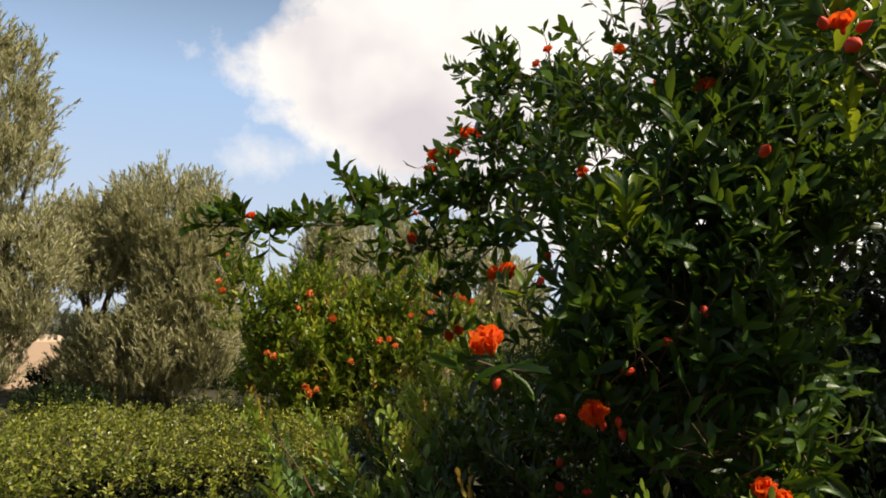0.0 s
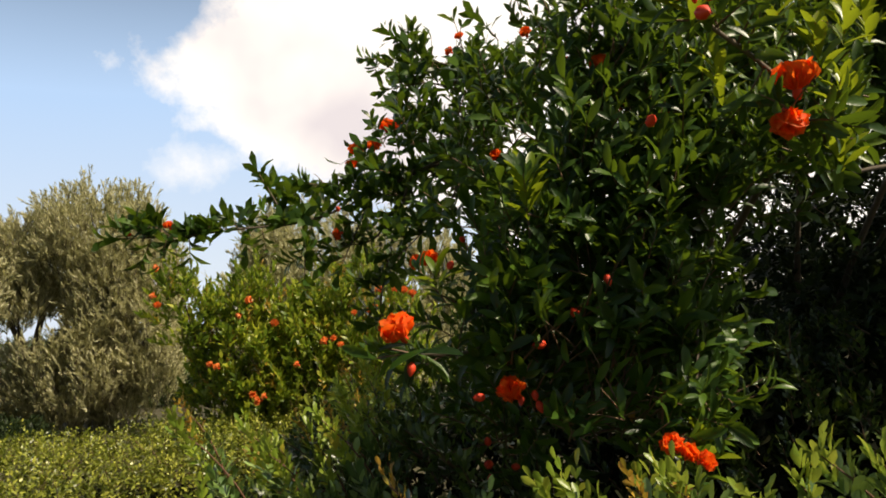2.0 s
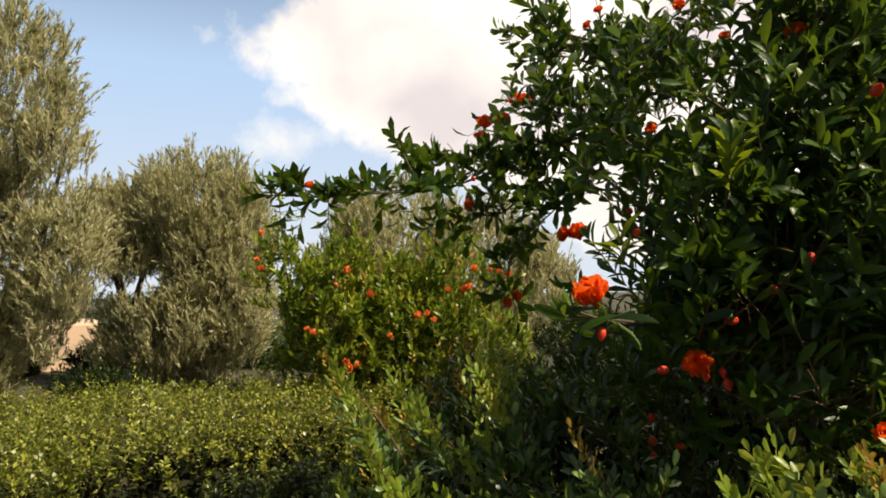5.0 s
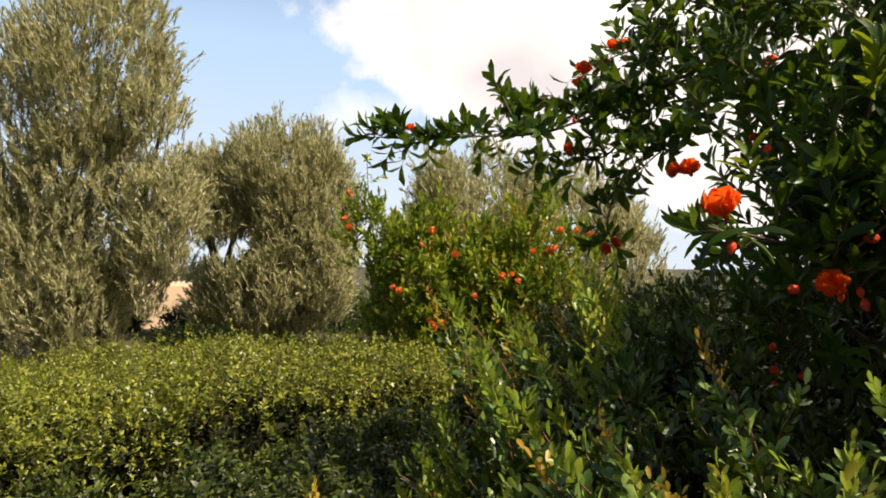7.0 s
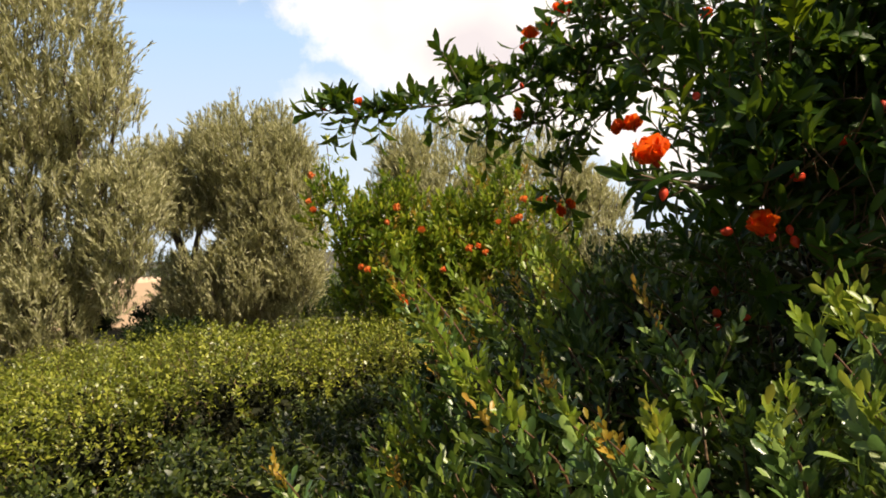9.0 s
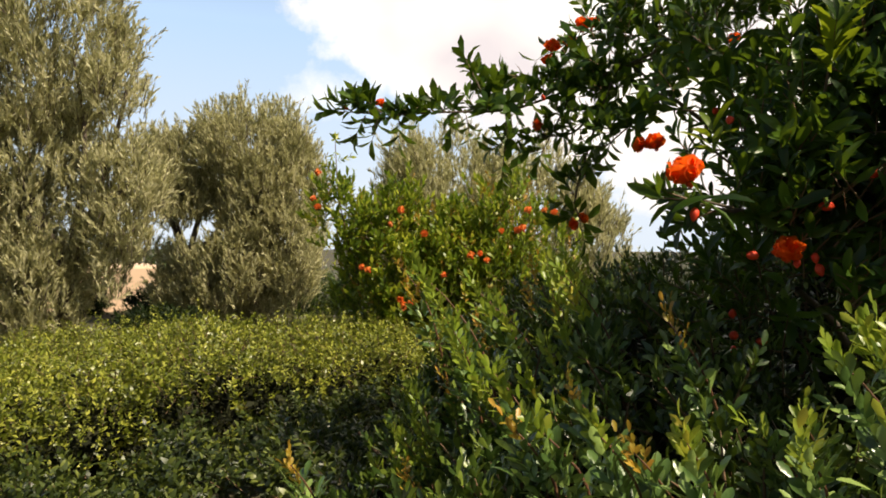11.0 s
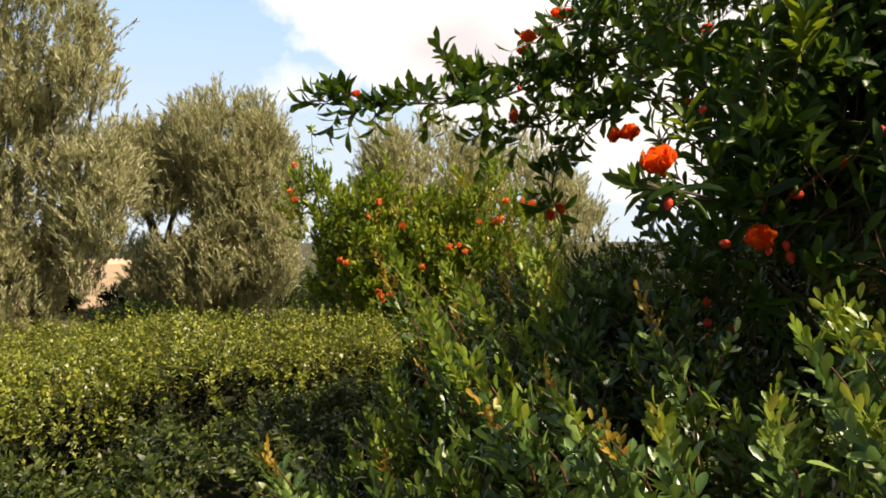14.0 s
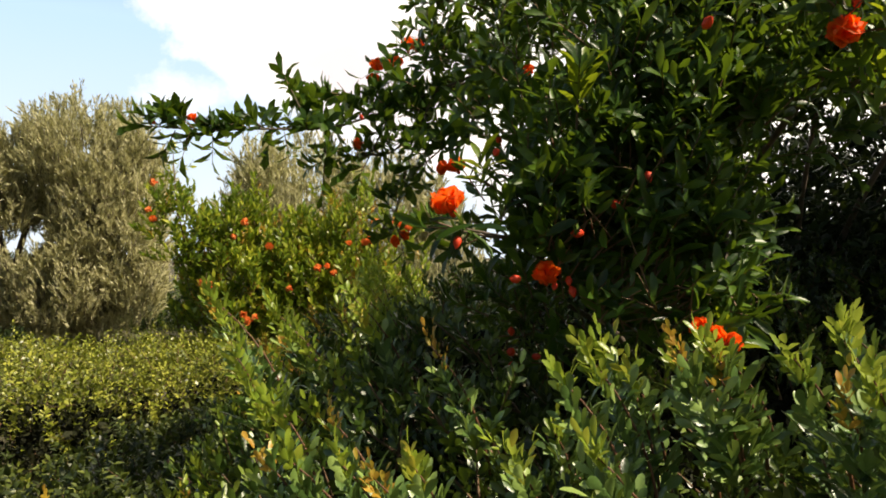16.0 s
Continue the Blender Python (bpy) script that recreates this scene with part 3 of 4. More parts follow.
def calyx_mesh():
    v, q = lathe([(0.0005, 0), (0.004, 0.001), (0.0075, 0.008), (0.0075, 0.014), (0.0065, 0.02), (0.009, 0.027)], 12)
    for i in range(6):           # pointed lobes, bent outwards
        a = math.pi / 3 * i
        k = len(v)
        for r, z, w in ((0.0088, 0.025, 0.0048), (0.0125, 0.033, 0.004), (0.016, 0.038, 0.0004)):
            for sgn in (-1, 1):
                v.append((r * math.cos(a) - sgn * w * math.sin(a), r * math.sin(a) + sgn * w * math.cos(a), z))
        q += [(k, k + 1, k + 3, k + 2), (k + 2, k + 3, k + 5, k + 4)]
    return mesh_of("calyx", v, q, CALYX)


def petals_mesh(seed, mat, spread=1.0, size=0.041):
    """Two whorls of thin crumpled petals in the mouth of the calyx."""
    rng = np.random.default_rng(seed)
    v, q = [], []
    for whorl, count, open_, scale in ((0, 6, 0.52, 0.86), (1, 6, 0.40, 1.12), (2, 4, 0.18, 1.22)):
        for i in range(count):
            a = 2 * math.pi * (i + 0.5 * whorl) / count + rng.uniform(-0.25, 0.25)
            k, reach, ln = len(v), spread * open_ * rng.uniform(0.8, 1.2), size * scale * rng.uniform(0.85, 1.15)
            ph = rng.uniform(0, 6)
            for r in range(6):
                s = r / 5
                w = ln * (0.14 + 0.56 * math.sin(min(1.0, s * 1.25) * math.pi * 0.60))
                for c in range(6):
                    u = 2 * c / 5 - 1
                    crumple = ln * 0.06 * s * (math.sin(5 * u + 7 * s + ph) + 0.7 * math.sin(10 * u - 5 * s + 2 * ph))
                    rad = 0.004 + ln * reach * math.sin(min(1.0, 1.35 * s) * 1.57) + crumple
                    z = 0.018 + ln * (s - 0.12 * s * s) + 0.5 * crumple - 0.2 * ln * u * u * s
                    y = u * w * (1 - 0.25 * s * s)
                    v.append((rad * math.cos(a) - y * math.sin(a), rad * math.sin(a) + y * math.cos(a), z))
            for r in range(5):
                for c in range(5):
                    b = k + r * 6 + c
                    q.append((b, b + 1, b + 7, b + 6))
    return mesh_of("petals", v, q, mat)


def bud_mesh():
    v, q = lathe([(0.0005, 0), (0.0045, 0.002), (0.0085, 0.009), (0.0092, 0.015), (0.007, 0.021), (0.004, 0.026), (0.0004, 0.03)], 12, 0.05)
    return mesh_of("bud", v, q, CALYX)


CALYX_ME, BUD_ME = calyx_mesh(), bud_mesh()
PETAL_MES = [petals_mesh(40 + i, PETAL, sp) for i, sp in enumerate((1.0, 0.85, 0.7))]
FAR_PETAL_MES = [petals_mesh(50 + i, FAR_PETAL, sp) for i, sp in enumerate((0.9, 0.75))]


def turned(place, way, size, spin=0.0):
    m = Vector(way).to_track_quat("Z", "Y").to_matrix().to_4x4() @ Matrix.Rotation(spin, 4, "Z") @ Matrix.Scale(size, 4)
    m.translation = Vector(place)
    return m


def flower(parent, place, way, size=1.0, i=0, meshes=None):
    """An open flower whose petals are about at `place`; its calyx points back along the way."""
    way = Vector(way).normalized()
    f = part("flower", CALYX_ME, parent, "open orange-red flower", m=turned(Vector(place) - way * 0.035 * size, way, size, i * 1.3))
    ms = meshes or PETAL_MES
    part("petals", ms[i % len(ms)], f, "crumpled orange-red petals")
    return f


def bud(parent, place, way, size=1.0):
    return part("bud", BUD_ME, parent, "closed red flower bud", m=turned(place, way, size))


# ---- flowering pomegranate shrub farther back ----


def make_back_shrub():
    rng = np.random.default_rng(31)
    t = thing("pomegranate_shrub", "rounded pomegranate shrub with orange flowers before the olives", "shrub")
    lobes = [(-1.5, 6.4, 1.05, 1.0, 0.7, 0.85), (-0.75, 6.4, 1.15, 0.65, 0.6, 0.75), (-1.86, 6.2, 1.25, 0.40, 0.5, 0.72), (-1.3, 6.4, 1.48, 0.7, 0.5, 0.42), (-1.75, 6.2, 1.85, 0.16, 0.2, 0.3), (-0.82, 6.2, 1.8, 0.4, 0.3, 0.38), (-2.3, 5.9, 1.75, 0.22, 0.25, 0.35)]
    for i, (tx, tz) in enumerate(((-2.2, 1.7), (-1.7, 1.8), (-1.2, 1.9), (-0.8, 1.7), (-1.4, 1.3))):
        limb(t, "stem", [(-1.4 + 0.06 * i, 6.4, -0.02), ((tx - 1.4) / 2, 6.45, tz * 0.5), (tx, 6.3, tz)], 0.03, 0.008, BARK, 7, 6, seed=i)
    p, out = in_lobes(rng, lobes, 3500, 0.4)
    clump = np.sin(7.3 * p[:, 0] + 1.2 * np.sin(5 * p[:, 2])) * np.sin(6.7 * p[:, 2] + 1.5 * np.sin(4.1 * p[:, 0])) + 0.6 * np.sin(15 * p[:, 0] + 3 * p[:, 1]) * np.sin(13 * p[:, 2])
    dense = (clump > -0.05) | (rng.uniform(0, 1, len(p)) < 0.2)
    p, out = p[dense], out[dense]
    n = len(p)
    d = out * 0.4 + np.array([0, 0, 0.9]) + rng.normal(0, 0.3, p.shape)
    lp, ld, up, s, stem = sprays(rng, p, d, rng.uniform(0.14, 0.3, n), 14, 52, 20, 0.1, 0.2, lift=0.3)
    size = rng.uniform(0.05, 0.095, len(lp))
    keep = lp[:, 2] > 0.05
    lp, ld, up, size = lp[keep], ld[keep], up[keep], size[keep]
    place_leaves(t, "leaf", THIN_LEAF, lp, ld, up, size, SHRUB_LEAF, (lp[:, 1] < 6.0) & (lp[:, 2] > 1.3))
    part("twig_mass", tubes("twig_mass", stem, np.array([0.004, 0.003, 0.002, 0.001]), TWIG, 3), t, kind="stuff")
    # reddish young tips on the sunny side
    p, out = in_lobes(rng, lobes, 480, 0.85)
    p = p[out[:, 2] > -0.1]
    lp, ld, up, s, _ = sprays(rng, p, np.array([[0.05, -0.1, 1.0]]) + rng.normal(0, 0.3, p.shape), 0.10, 8, 50, 20, 0, 0.2)
    part("young_leaves", leaves("young_leaves", THIN_LEAF, lp, ld, up, rng.uniform(0.035, 0.06, len(lp)), MASTIC_RED), t, "orange-tinged young leaves", "stuff")
    # upright whip at the side
    limb(t, "whip", [(-2.2, 5.9, 1.5), (-2.28, 5.8, 2.0), (-2.3, 5.75, 2.5)], 0.008, 0.003, TWIG, 6, 5)
    wl = smooth_line([(-2.2, 5.9, 1.5), (-2.28, 5.8, 2.0), (-2.3, 5.75, 2.5)], 12)
    lp, ld, up, s, _ = sprays(rng, wl, rng.normal(0, 0.6, wl.shape) + np.array([-0.3, 0, 0.7]), 0.14, 12, 60, 25, 0, 0.2)
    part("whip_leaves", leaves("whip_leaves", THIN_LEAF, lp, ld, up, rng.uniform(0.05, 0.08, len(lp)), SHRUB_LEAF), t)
    spots = [(-1.04, 5.58, 1.48), (-0.91, 5.59, 1.44), (-0.97, 5.6, 1.5), (-0.62, 5.69, 1.71), (-0.67, 5.7, 1.69), (-0.58, 5.78, 1.87), (-0.29, 5.61, 1.81), (-0.36, 5.65, 1.84), (-0.44, 5.7, 1.86), (-0.81, 5.8, 1.69)]
    spots += [(-1.76, 5.68, 1.75), (-1.67, 5.68, 1.87), (-1.25, 5.47, 1.32), (-1.91, 5.51, 1.35), (-1.97, 5.5, 1.38), (-2.37, 5.51, 1.89), (-2.42, 5.55, 1.97), (-1.62, 5.46, 1.11), (-1.53, 5.47, 1.09), (-1.58, 5.46, 1.06), (-2.40, 5.6, 2.2), (-1.45, 5.6, 1.66)]
    for i, sp in enumerate(spots):
        flower(t, sp, (rng.uniform(-.7, .5), -0.35, rng.uniform(-.3, 0.9)), rng.uniform(0.8, 1.15), i, FAR_PETAL_MES)


make_back_shrub()

# ---- dark evergreen behind the pomegranate tree ----


def make_dark_bush():
    rng = np.random.default_rng(61)
    t = thing("evergreen_shrub", "tall dense evergreen shrub behind the pomegranate, shade put into its dark leaves", "shrub")
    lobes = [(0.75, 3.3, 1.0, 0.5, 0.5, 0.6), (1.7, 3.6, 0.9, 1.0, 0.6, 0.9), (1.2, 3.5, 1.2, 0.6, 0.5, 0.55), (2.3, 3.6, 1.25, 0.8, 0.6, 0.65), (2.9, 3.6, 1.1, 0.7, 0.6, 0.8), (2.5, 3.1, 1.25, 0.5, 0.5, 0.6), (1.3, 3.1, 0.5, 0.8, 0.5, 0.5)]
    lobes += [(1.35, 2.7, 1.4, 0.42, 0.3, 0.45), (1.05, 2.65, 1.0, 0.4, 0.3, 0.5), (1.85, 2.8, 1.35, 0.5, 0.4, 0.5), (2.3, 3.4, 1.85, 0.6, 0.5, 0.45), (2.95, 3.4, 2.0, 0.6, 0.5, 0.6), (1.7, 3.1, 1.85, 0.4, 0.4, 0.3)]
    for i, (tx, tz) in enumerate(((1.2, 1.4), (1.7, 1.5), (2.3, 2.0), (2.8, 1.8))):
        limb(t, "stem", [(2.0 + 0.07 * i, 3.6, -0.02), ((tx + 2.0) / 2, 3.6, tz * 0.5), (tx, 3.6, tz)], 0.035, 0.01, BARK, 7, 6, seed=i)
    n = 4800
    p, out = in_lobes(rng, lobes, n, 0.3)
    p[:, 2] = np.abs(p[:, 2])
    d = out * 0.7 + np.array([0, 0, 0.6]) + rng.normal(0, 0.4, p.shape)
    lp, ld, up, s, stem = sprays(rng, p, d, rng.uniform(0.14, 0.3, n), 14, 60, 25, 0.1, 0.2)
    part("crown", leaves("crown", THIN_LEAF, lp, ld, up, rng.uniform(0.04, 0.07, len(lp)), SHADED_EVERGREEN_LEAF), t, "small leaves, coloured near black for shade", "stuff")


make_dark_bush()

# ---- mastic hedge in front ----


def mastic_top(x, y):
    return np.minimum(1.25 + 0.30 * (y - 1.0), 1.41 + 0.02 * y) + 0.24 * np.minimum(x, 0.5) - 0.9 * np.maximum(0, -0.42 - x) - 1.6 * np.clip(x - 0.05, 0, 0.4) * np.clip(y - 0.85, 0, 0.45) * 1.6 * np.clip((2.3 - y) / 0.5, 0, 1) + 0.05 * np.sin(5 * x + 1) * np.cos(4 * y) + 0.03 * np.sin(11 * x + 7 * y)


def pinnate(rng, base, d, length, m, leaflets=5, reach=0.052):
    """Shoots with pinnate leaves that turn up to the light: the leaflets' bases, directions, upper sides, sizes, places along the shoot, and the stems."""
    rp, rd, rup, rs, stem = sprays(rng, base, d, length, m, 60, 16, 0.0, 0.2, lift=0.3)
    rl = rng.uniform(0.75, 1.2, len(rp)) * reach * (1.1 - 0.4 * rs)
    lp, ld, up, s, _ = sprays(rng, rp, rd, rl, leaflets, 46, 10, 0.0, 0.2, flat=rup, start=0.2, lift=0.2)
    k = np.repeat(rs, leaflets)
    return lp, ld, up, rng.uniform(0.023, 0.035, len(lp)) * (1.08 - 0.3 * k), k, stem


def make_mastic():
    rng = np.random.default_rng(41)
    t = thing("mastic_hedge", "dense dark green mastic hedge with pale young shoot tips", "hedge")
    n = 3500
    x = rng.uniform(-1.1, 2.4, n)
    y = 0.62 + 2.5 * rng.uniform(0, 1, n) ** 1.4
    x = np.where(y > 1.9, np.maximum(x, -0.8 + 0.3 * (y - 1.9)), x)
    y = np.maximum(y, 0.62 + 0.35 * np.maximum(0, x - 1.1) ** 2 + 0.25 * np.maximum(0, -0.5 - x) + 0.04 * np.sin(7 * x))
    x = np.minimum(x, 2.3 - 0.25 * (y - 1.8) ** 2 + 0.08 * np.sin(6 * y) + rng.uniform(-0.15, 0.1, n))
    # branch ends gathered in clumps, with hollows between
    clump = np.sin(8.3 * x + 1.4 * np.sin(5.1 * y)) * np.sin(9.1 * y + 1.2 * np.sin(6.3 * x)) + 0.5 * np.sin(17 * x + 6 * y)
    keep = (clump > -0.35) | (rng.uniform(0, 1, n) < 0.4)
    keep &= (x > -0.4) | (y > 1.3) | (rng.uniform(0, 1, n) < 0.5)
    x, y, clump = x[keep], y[keep], clump[keep]
    n = len(x)
    z = mastic_top(x, y) - np.where(rng.uniform(0, 1, n) < 0.25, rng.uniform(0.1, 0.8, n), rng.exponential(0.06, n)) - 0.11 + 0.03 * clump
    front = y < 0.8
    z = np.where(front, z - rng.uniform(0, 0.9, n) ** 1.3, z)
    base = np.stack([x, y, z], 1)
    d = np.array([[-0.5, -0.2, 0.8]]) + rng.normal(0, 0.36, (n, 3)) + np.where(front[:, None], np.array([[0, -0.5, -0.1]]), 0)
    lp, ld, up, size, k, stem = pinnate(rng, base, d, rng.uniform(0.08, 0.15, n), 6)
    near = lp[:, 1] < 1.25
    tops = mastic_top(lp[near][:, 0], lp[near][:, 1])
    place_leaves(t, "leaf", OVAL_LEAF, lp[near], ld[near], up[near], size[near], MASTIC_LEAF,
                 (lp[near][:, 1] < 1.0) & (lp[near][:, 0] > -0.3) & (lp[near][:, 0] < 0.6) & (lp[near][:, 2] > tops - 0.05))
    far = lp[:, 1] > 2.0
    mid = ~near & ~far
    part("foliage", leaves("foliage", SMALL_OVAL, lp[mid], ld[mid], up[mid], size[mid] * 1.05, MASTIC_LEAF, 0.8), t, kind="stuff")
    part("foliage", leaves("foliage", SMALL_OVAL, lp[far], ld[far], up[far], size[far], MASTIC_LEAF, 0.85), t, kind="stuff")
    part("twig_mass", tubes("twig_mass", stem, np.array([0.003, 0.0026, 0.002, 0.001]), TWIG, 4), t, kind="stuff")
    # inner leaves and twigs, near black to stand for shade inside the hedge
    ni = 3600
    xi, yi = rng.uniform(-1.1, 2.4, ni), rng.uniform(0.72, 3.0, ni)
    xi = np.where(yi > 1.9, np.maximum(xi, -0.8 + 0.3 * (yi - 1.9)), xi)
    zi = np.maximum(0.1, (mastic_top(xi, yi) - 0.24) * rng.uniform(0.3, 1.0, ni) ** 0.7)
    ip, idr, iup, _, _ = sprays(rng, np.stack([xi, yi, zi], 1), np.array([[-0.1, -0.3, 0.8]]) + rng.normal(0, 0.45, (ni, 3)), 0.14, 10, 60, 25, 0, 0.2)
    part("inner_foliage", leaves("inner_foliage", NARROW_LEAF, ip, idr, iup, rng.uniform(0.04, 0.06, len(ip)), INSIDE_SHADE, 2.2), t, "inner leaves and twigs, coloured near black for shade", "stuff")
    for i in range(40):
        bx, by = rng.uniform(-1.2, 2.4), rng.uniform(0.85, 2.8)
        tip = (bx + rng.uniform(-.25, .25), by + rng.uniform(-.2, .2), float(mastic_top(bx, by)) - 0.12)
        limb(t, "stem", [(bx, by, -0.02), (bx + rng.uniform(-.1, .1), by, 0.6), tip], 0.016, 0.005, TWIG, 6, 5, seed=i)
    # young shoots that stand out of the hedge: tip, length, whether the tip leaves are orange-red
    shoots = [((0.166, 0.95, 1.44), 0.27, 0), ((0.205, 0.99, 1.44), 0.2, 0), ((0.225, 0.95, 1.41), 0.2, 0), ((0.276, 0.889, 1.455), 0.24, 1), ((0.322, 0.91, 1.455), 0.22, 0), ((0.352, 0.93, 1.445), 0.2, 0), ((0.345, 0.91, 1.41), 0.14, 1), ((0.117, 0.91, 1.415), 0.2, 0)]
    shoots += [((0.39, 0.80, 1.455), 0.2, 0), ((0.42, 0.75, 1.485), 0.2, 0), ((0.52, 0.90, 1.475), 0.18, 0), ((0.54, 0.80, 1.485), 0.2, 0), ((0.405, 0.72, 1.42), 0.2, 1), ((0.425, 0.70, 1.445), 0.2, 0), ((0.33, 1.05, 1.41), 0.14, 0)]
    shoots += [((0.05, 0.80, 1.322), 0.14, 0), ((-0.18, 0.85, 1.317), 0.16, 0), ((-0.29, 0.90, 1.304), 0.14, 1), ((0.136, 0.78, 1.345), 0.16, 0)]
    shoots += [((-0.063, 1.09, 1.437), 0.26, 1), ((-0.215, 1.0, 1.338), 0.18, 1), ((-0.557, 1.47, 1.50), 0.34, 0), ((-0.232, 1.41, 1.50), 0.3, 0), ((0.05, 0.98, 1.29), 0.14, 0), ((-0.135, 0.85, 1.295), 0.16, 1)]
    shoots += [((-0.256, 0.90, 1.305), 0.16, 0), ((-0.08, 0.80, 1.324), 0.16, 0), ((0.15, 1.14, 1.28), 0.14, 0), ((-0.70, 1.1, 1.165), 0.16, 1)]
    shoots += [((-0.445, 1.3, 1.39), 0.22, 0), ((-0.69, 1.83, 1.50), 0.26, 1), ((-0.35, 1.18, 1.33), 0.2, 0), ((-0.45, 1.6, 1.46), 0.24, 0)]
    for i in range(40):
        sx, sy = rng.uniform(-0.75, -0.16), rng.uniform(1.2, 2.5)
        shoots.append(((sx, sy, float(mastic_top(sx, sy)) + rng.uniform(0.02, 0.13)), rng.uniform(0.2, 0.3), int(i % 4 == 0)))
    for i, (tip, ln, red) in enumerate(shoots):
        tip = np.array(tip) - np.array([0, 0, 0.02])
        ln *= 0.75
        b = tip + ln * unit(np.array([rng.uniform(0.25, 0.8), rng.uniform(-0.1, 0.35), -1.0]))
        root = b + np.array([0.04, 0.03, -0.2])
        line = smooth_line([root, b, b * 0.45 + tip * 0.55 + np.array([0.05 * ln, 0, 0.04 * ln]), tip], 9)
        part("shoot", tubes("shoot", line[None], np.linspace(0.0034, 0.001, 9)[None], RED_TWIG, 5), t, "reddish-brown upright young shoot")
        low = b + (root - b) * 0.45
        ln = float(np.linalg.norm(tip - low))
        lp, ld, up, size, k, _ = pinnate(rng, low[None], (tip - low)[None], ln, int(4 + ln / 0.014), 5, 0.054)
        old = k < (0.78 if tip[1] < 1.15 else 0.55)
        size = size * np.where(old, 1.2, 0.68 if red else 0.95)
        part("shoot_leaves", leaves("shoot_leaves", OBOVATE_LEAF, lp[old], ld[old], up[old], size[old], SUNLIT_MASTIC_LEAF), t)
        part("young_leaves", leaves("young_leaves", OVAL_LEAF, lp[~old], ld[~old], up[~old], size[~old], MASTIC_RED if red else MASTIC_YOUNG), t, "orange-red young leaves" if red else "yellow-green young leaves")


make_mastic()

# ---- pomegranate tree in front ----


# open flowers: place, way and size
OPEN = [((-0.032, 1.128, 1.657), (-0.35, -0.5, 0.7), 0.92), ((0.005, 1.866, 1.818), (-0.2, -0.5, 0.5), 0.78), ((-0.032, 1.870, 1.815), (-0.8, -0.4, 0.2), 0.66), ((0.151, 1.22, 1.529), (-0.1, -0.6, 0.6), 0.78)]
OPEN += [((0.387, 1.085, 1.442), (-0.4, -0.4, 0.7), 0.55), ((0.402, 1.06, 1.434), (0.1, -0.6, 0.5), 0.50), ((0.420, 1.04, 1.426), (0.5, -0.5, 0.3), 0.48), ((0.624, 1.036, 1.993), (-0.1, -0.25, 0.9), 0.98)]
OPEN += [((0.613, 1.054, 1.932), (-0.15, -0.5, -0.7), 0.88), ((0.430, 1.46, 2.19), (-0.4, -0.4, 0.6), 0.70), ((0.496, 1.92, 2.113), (-0.4, -0.5, 0.4), 0.55), ((-0.860, 2.21, 2.03), (-0.3, -0.4, 0.8), 0.50)]
OPEN += [((-0.335, 2.41, 1.976), (-0.7, -0.4, -0.2), 0.66), ((-0.296, 2.81, 2.369), (0.1, -0.6, 0.7), 1.00), ((-0.315, 2.80, 2.310), (0.1, -0.6, 0.7), 0.88), ((-0.220, 2.78, 2.376), (0.1, -0.6, 0.7), 0.95), ((-0.170, 2.91, 2.488), (0.1, -0.6, 0.7), 1.07)]
OPEN += [((-0.130, 2.91, 2.490), (0.3, -0.4, 0.8), 0.90), ((0.175, 2.75, 2.800), (-0.3, -0.4, 0.9), 0.60), ((0.130, 2.75, 2.740), (-0.7, -0.4, 0.4), 0.55), ((-0.175, 2.48, 1.645), (0.5, -0.5, 0.3), 0.66), ((-0.205, 2.49, 1.625), (-0.5, -0.5, -0.2), 0.66)]
OPEN += [((0.39, 2.30, 2.61), (-0.3, -0.6, 0.4), 0.62), ((0.48, 2.12, 2.43), (-0.2, -0.6, 0.4), 0.55), ((0.22, 1.94, 2.11), (-0.3, -0.7, 0.2), 0.55), ((0.375, 0.77, 2.03), (-0.3, -0.3, 0.9), 0.42)]
# closed flowers and buds: place, way and size
BUDS = [((-0.013, 1.143, 1.60), (-0.2, -0.3, -0.9), 1.0), ((0.105, 1.23, 1.520), (-0.8, -0.5, 0.1), 1.05), ((0.193, 1.22, 1.527), (0.0, -0.3, -0.9), 0.8), ((0.197, 1.22, 1.508), (0.2, -0.4, -0.8), 0.95), ((0.172, 1.24, 1.515), (-0.2, -0.5, -0.6), 0.8)]
BUDS += [((0.274, 1.204, 1.656), (-0.1, -0.9, 0.1), 1.05), ((0.222, 1.222, 1.606), (-0.9, -0.4, 0.0), 1.15), ((0.339, 1.214, 1.720), (0.1, -0.4, -0.9), 1.0), ((0.067, 1.263, 1.769), (-0.3, -0.6, -0.5), 0.9), ((0.10, 1.55, 1.832), (-0.4, -0.7, 0.3), 0.9)]
BUDS += [((0.110, 1.44, 1.392), (-0.1, -0.5, 0.8), 0.95), ((0.108, 1.42, 1.362), (-0.2, -0.9, -0.1), 1.15), ((0.108, 1.42, 1.338), (-0.1, -0.6, -0.6), 0.9), ((0.153, 1.43, 1.347), (0.6, -0.6, 0.1), 0.95), ((0.43, 1.17, 1.97), (0.1, -0.8, 0.4), 1.2)]
BUDS += [((0.376, 0.765, 2.001), (0.1, -0.8, -0.3), 1.1), ((0.358, 0.77, 2.022), (-0.5, -0.6, 0.4), 0.8), ((0.390, 0.77, 2.018), (0.5, -0.6, 0.3), 0.75), ((-0.955, 2.15, 2.0), (-0.8, -0.3, 0.3), 0.75), ((-0.31, 2.33, 2.045), (-0.2, -0.6, 0.6), 0.95)]
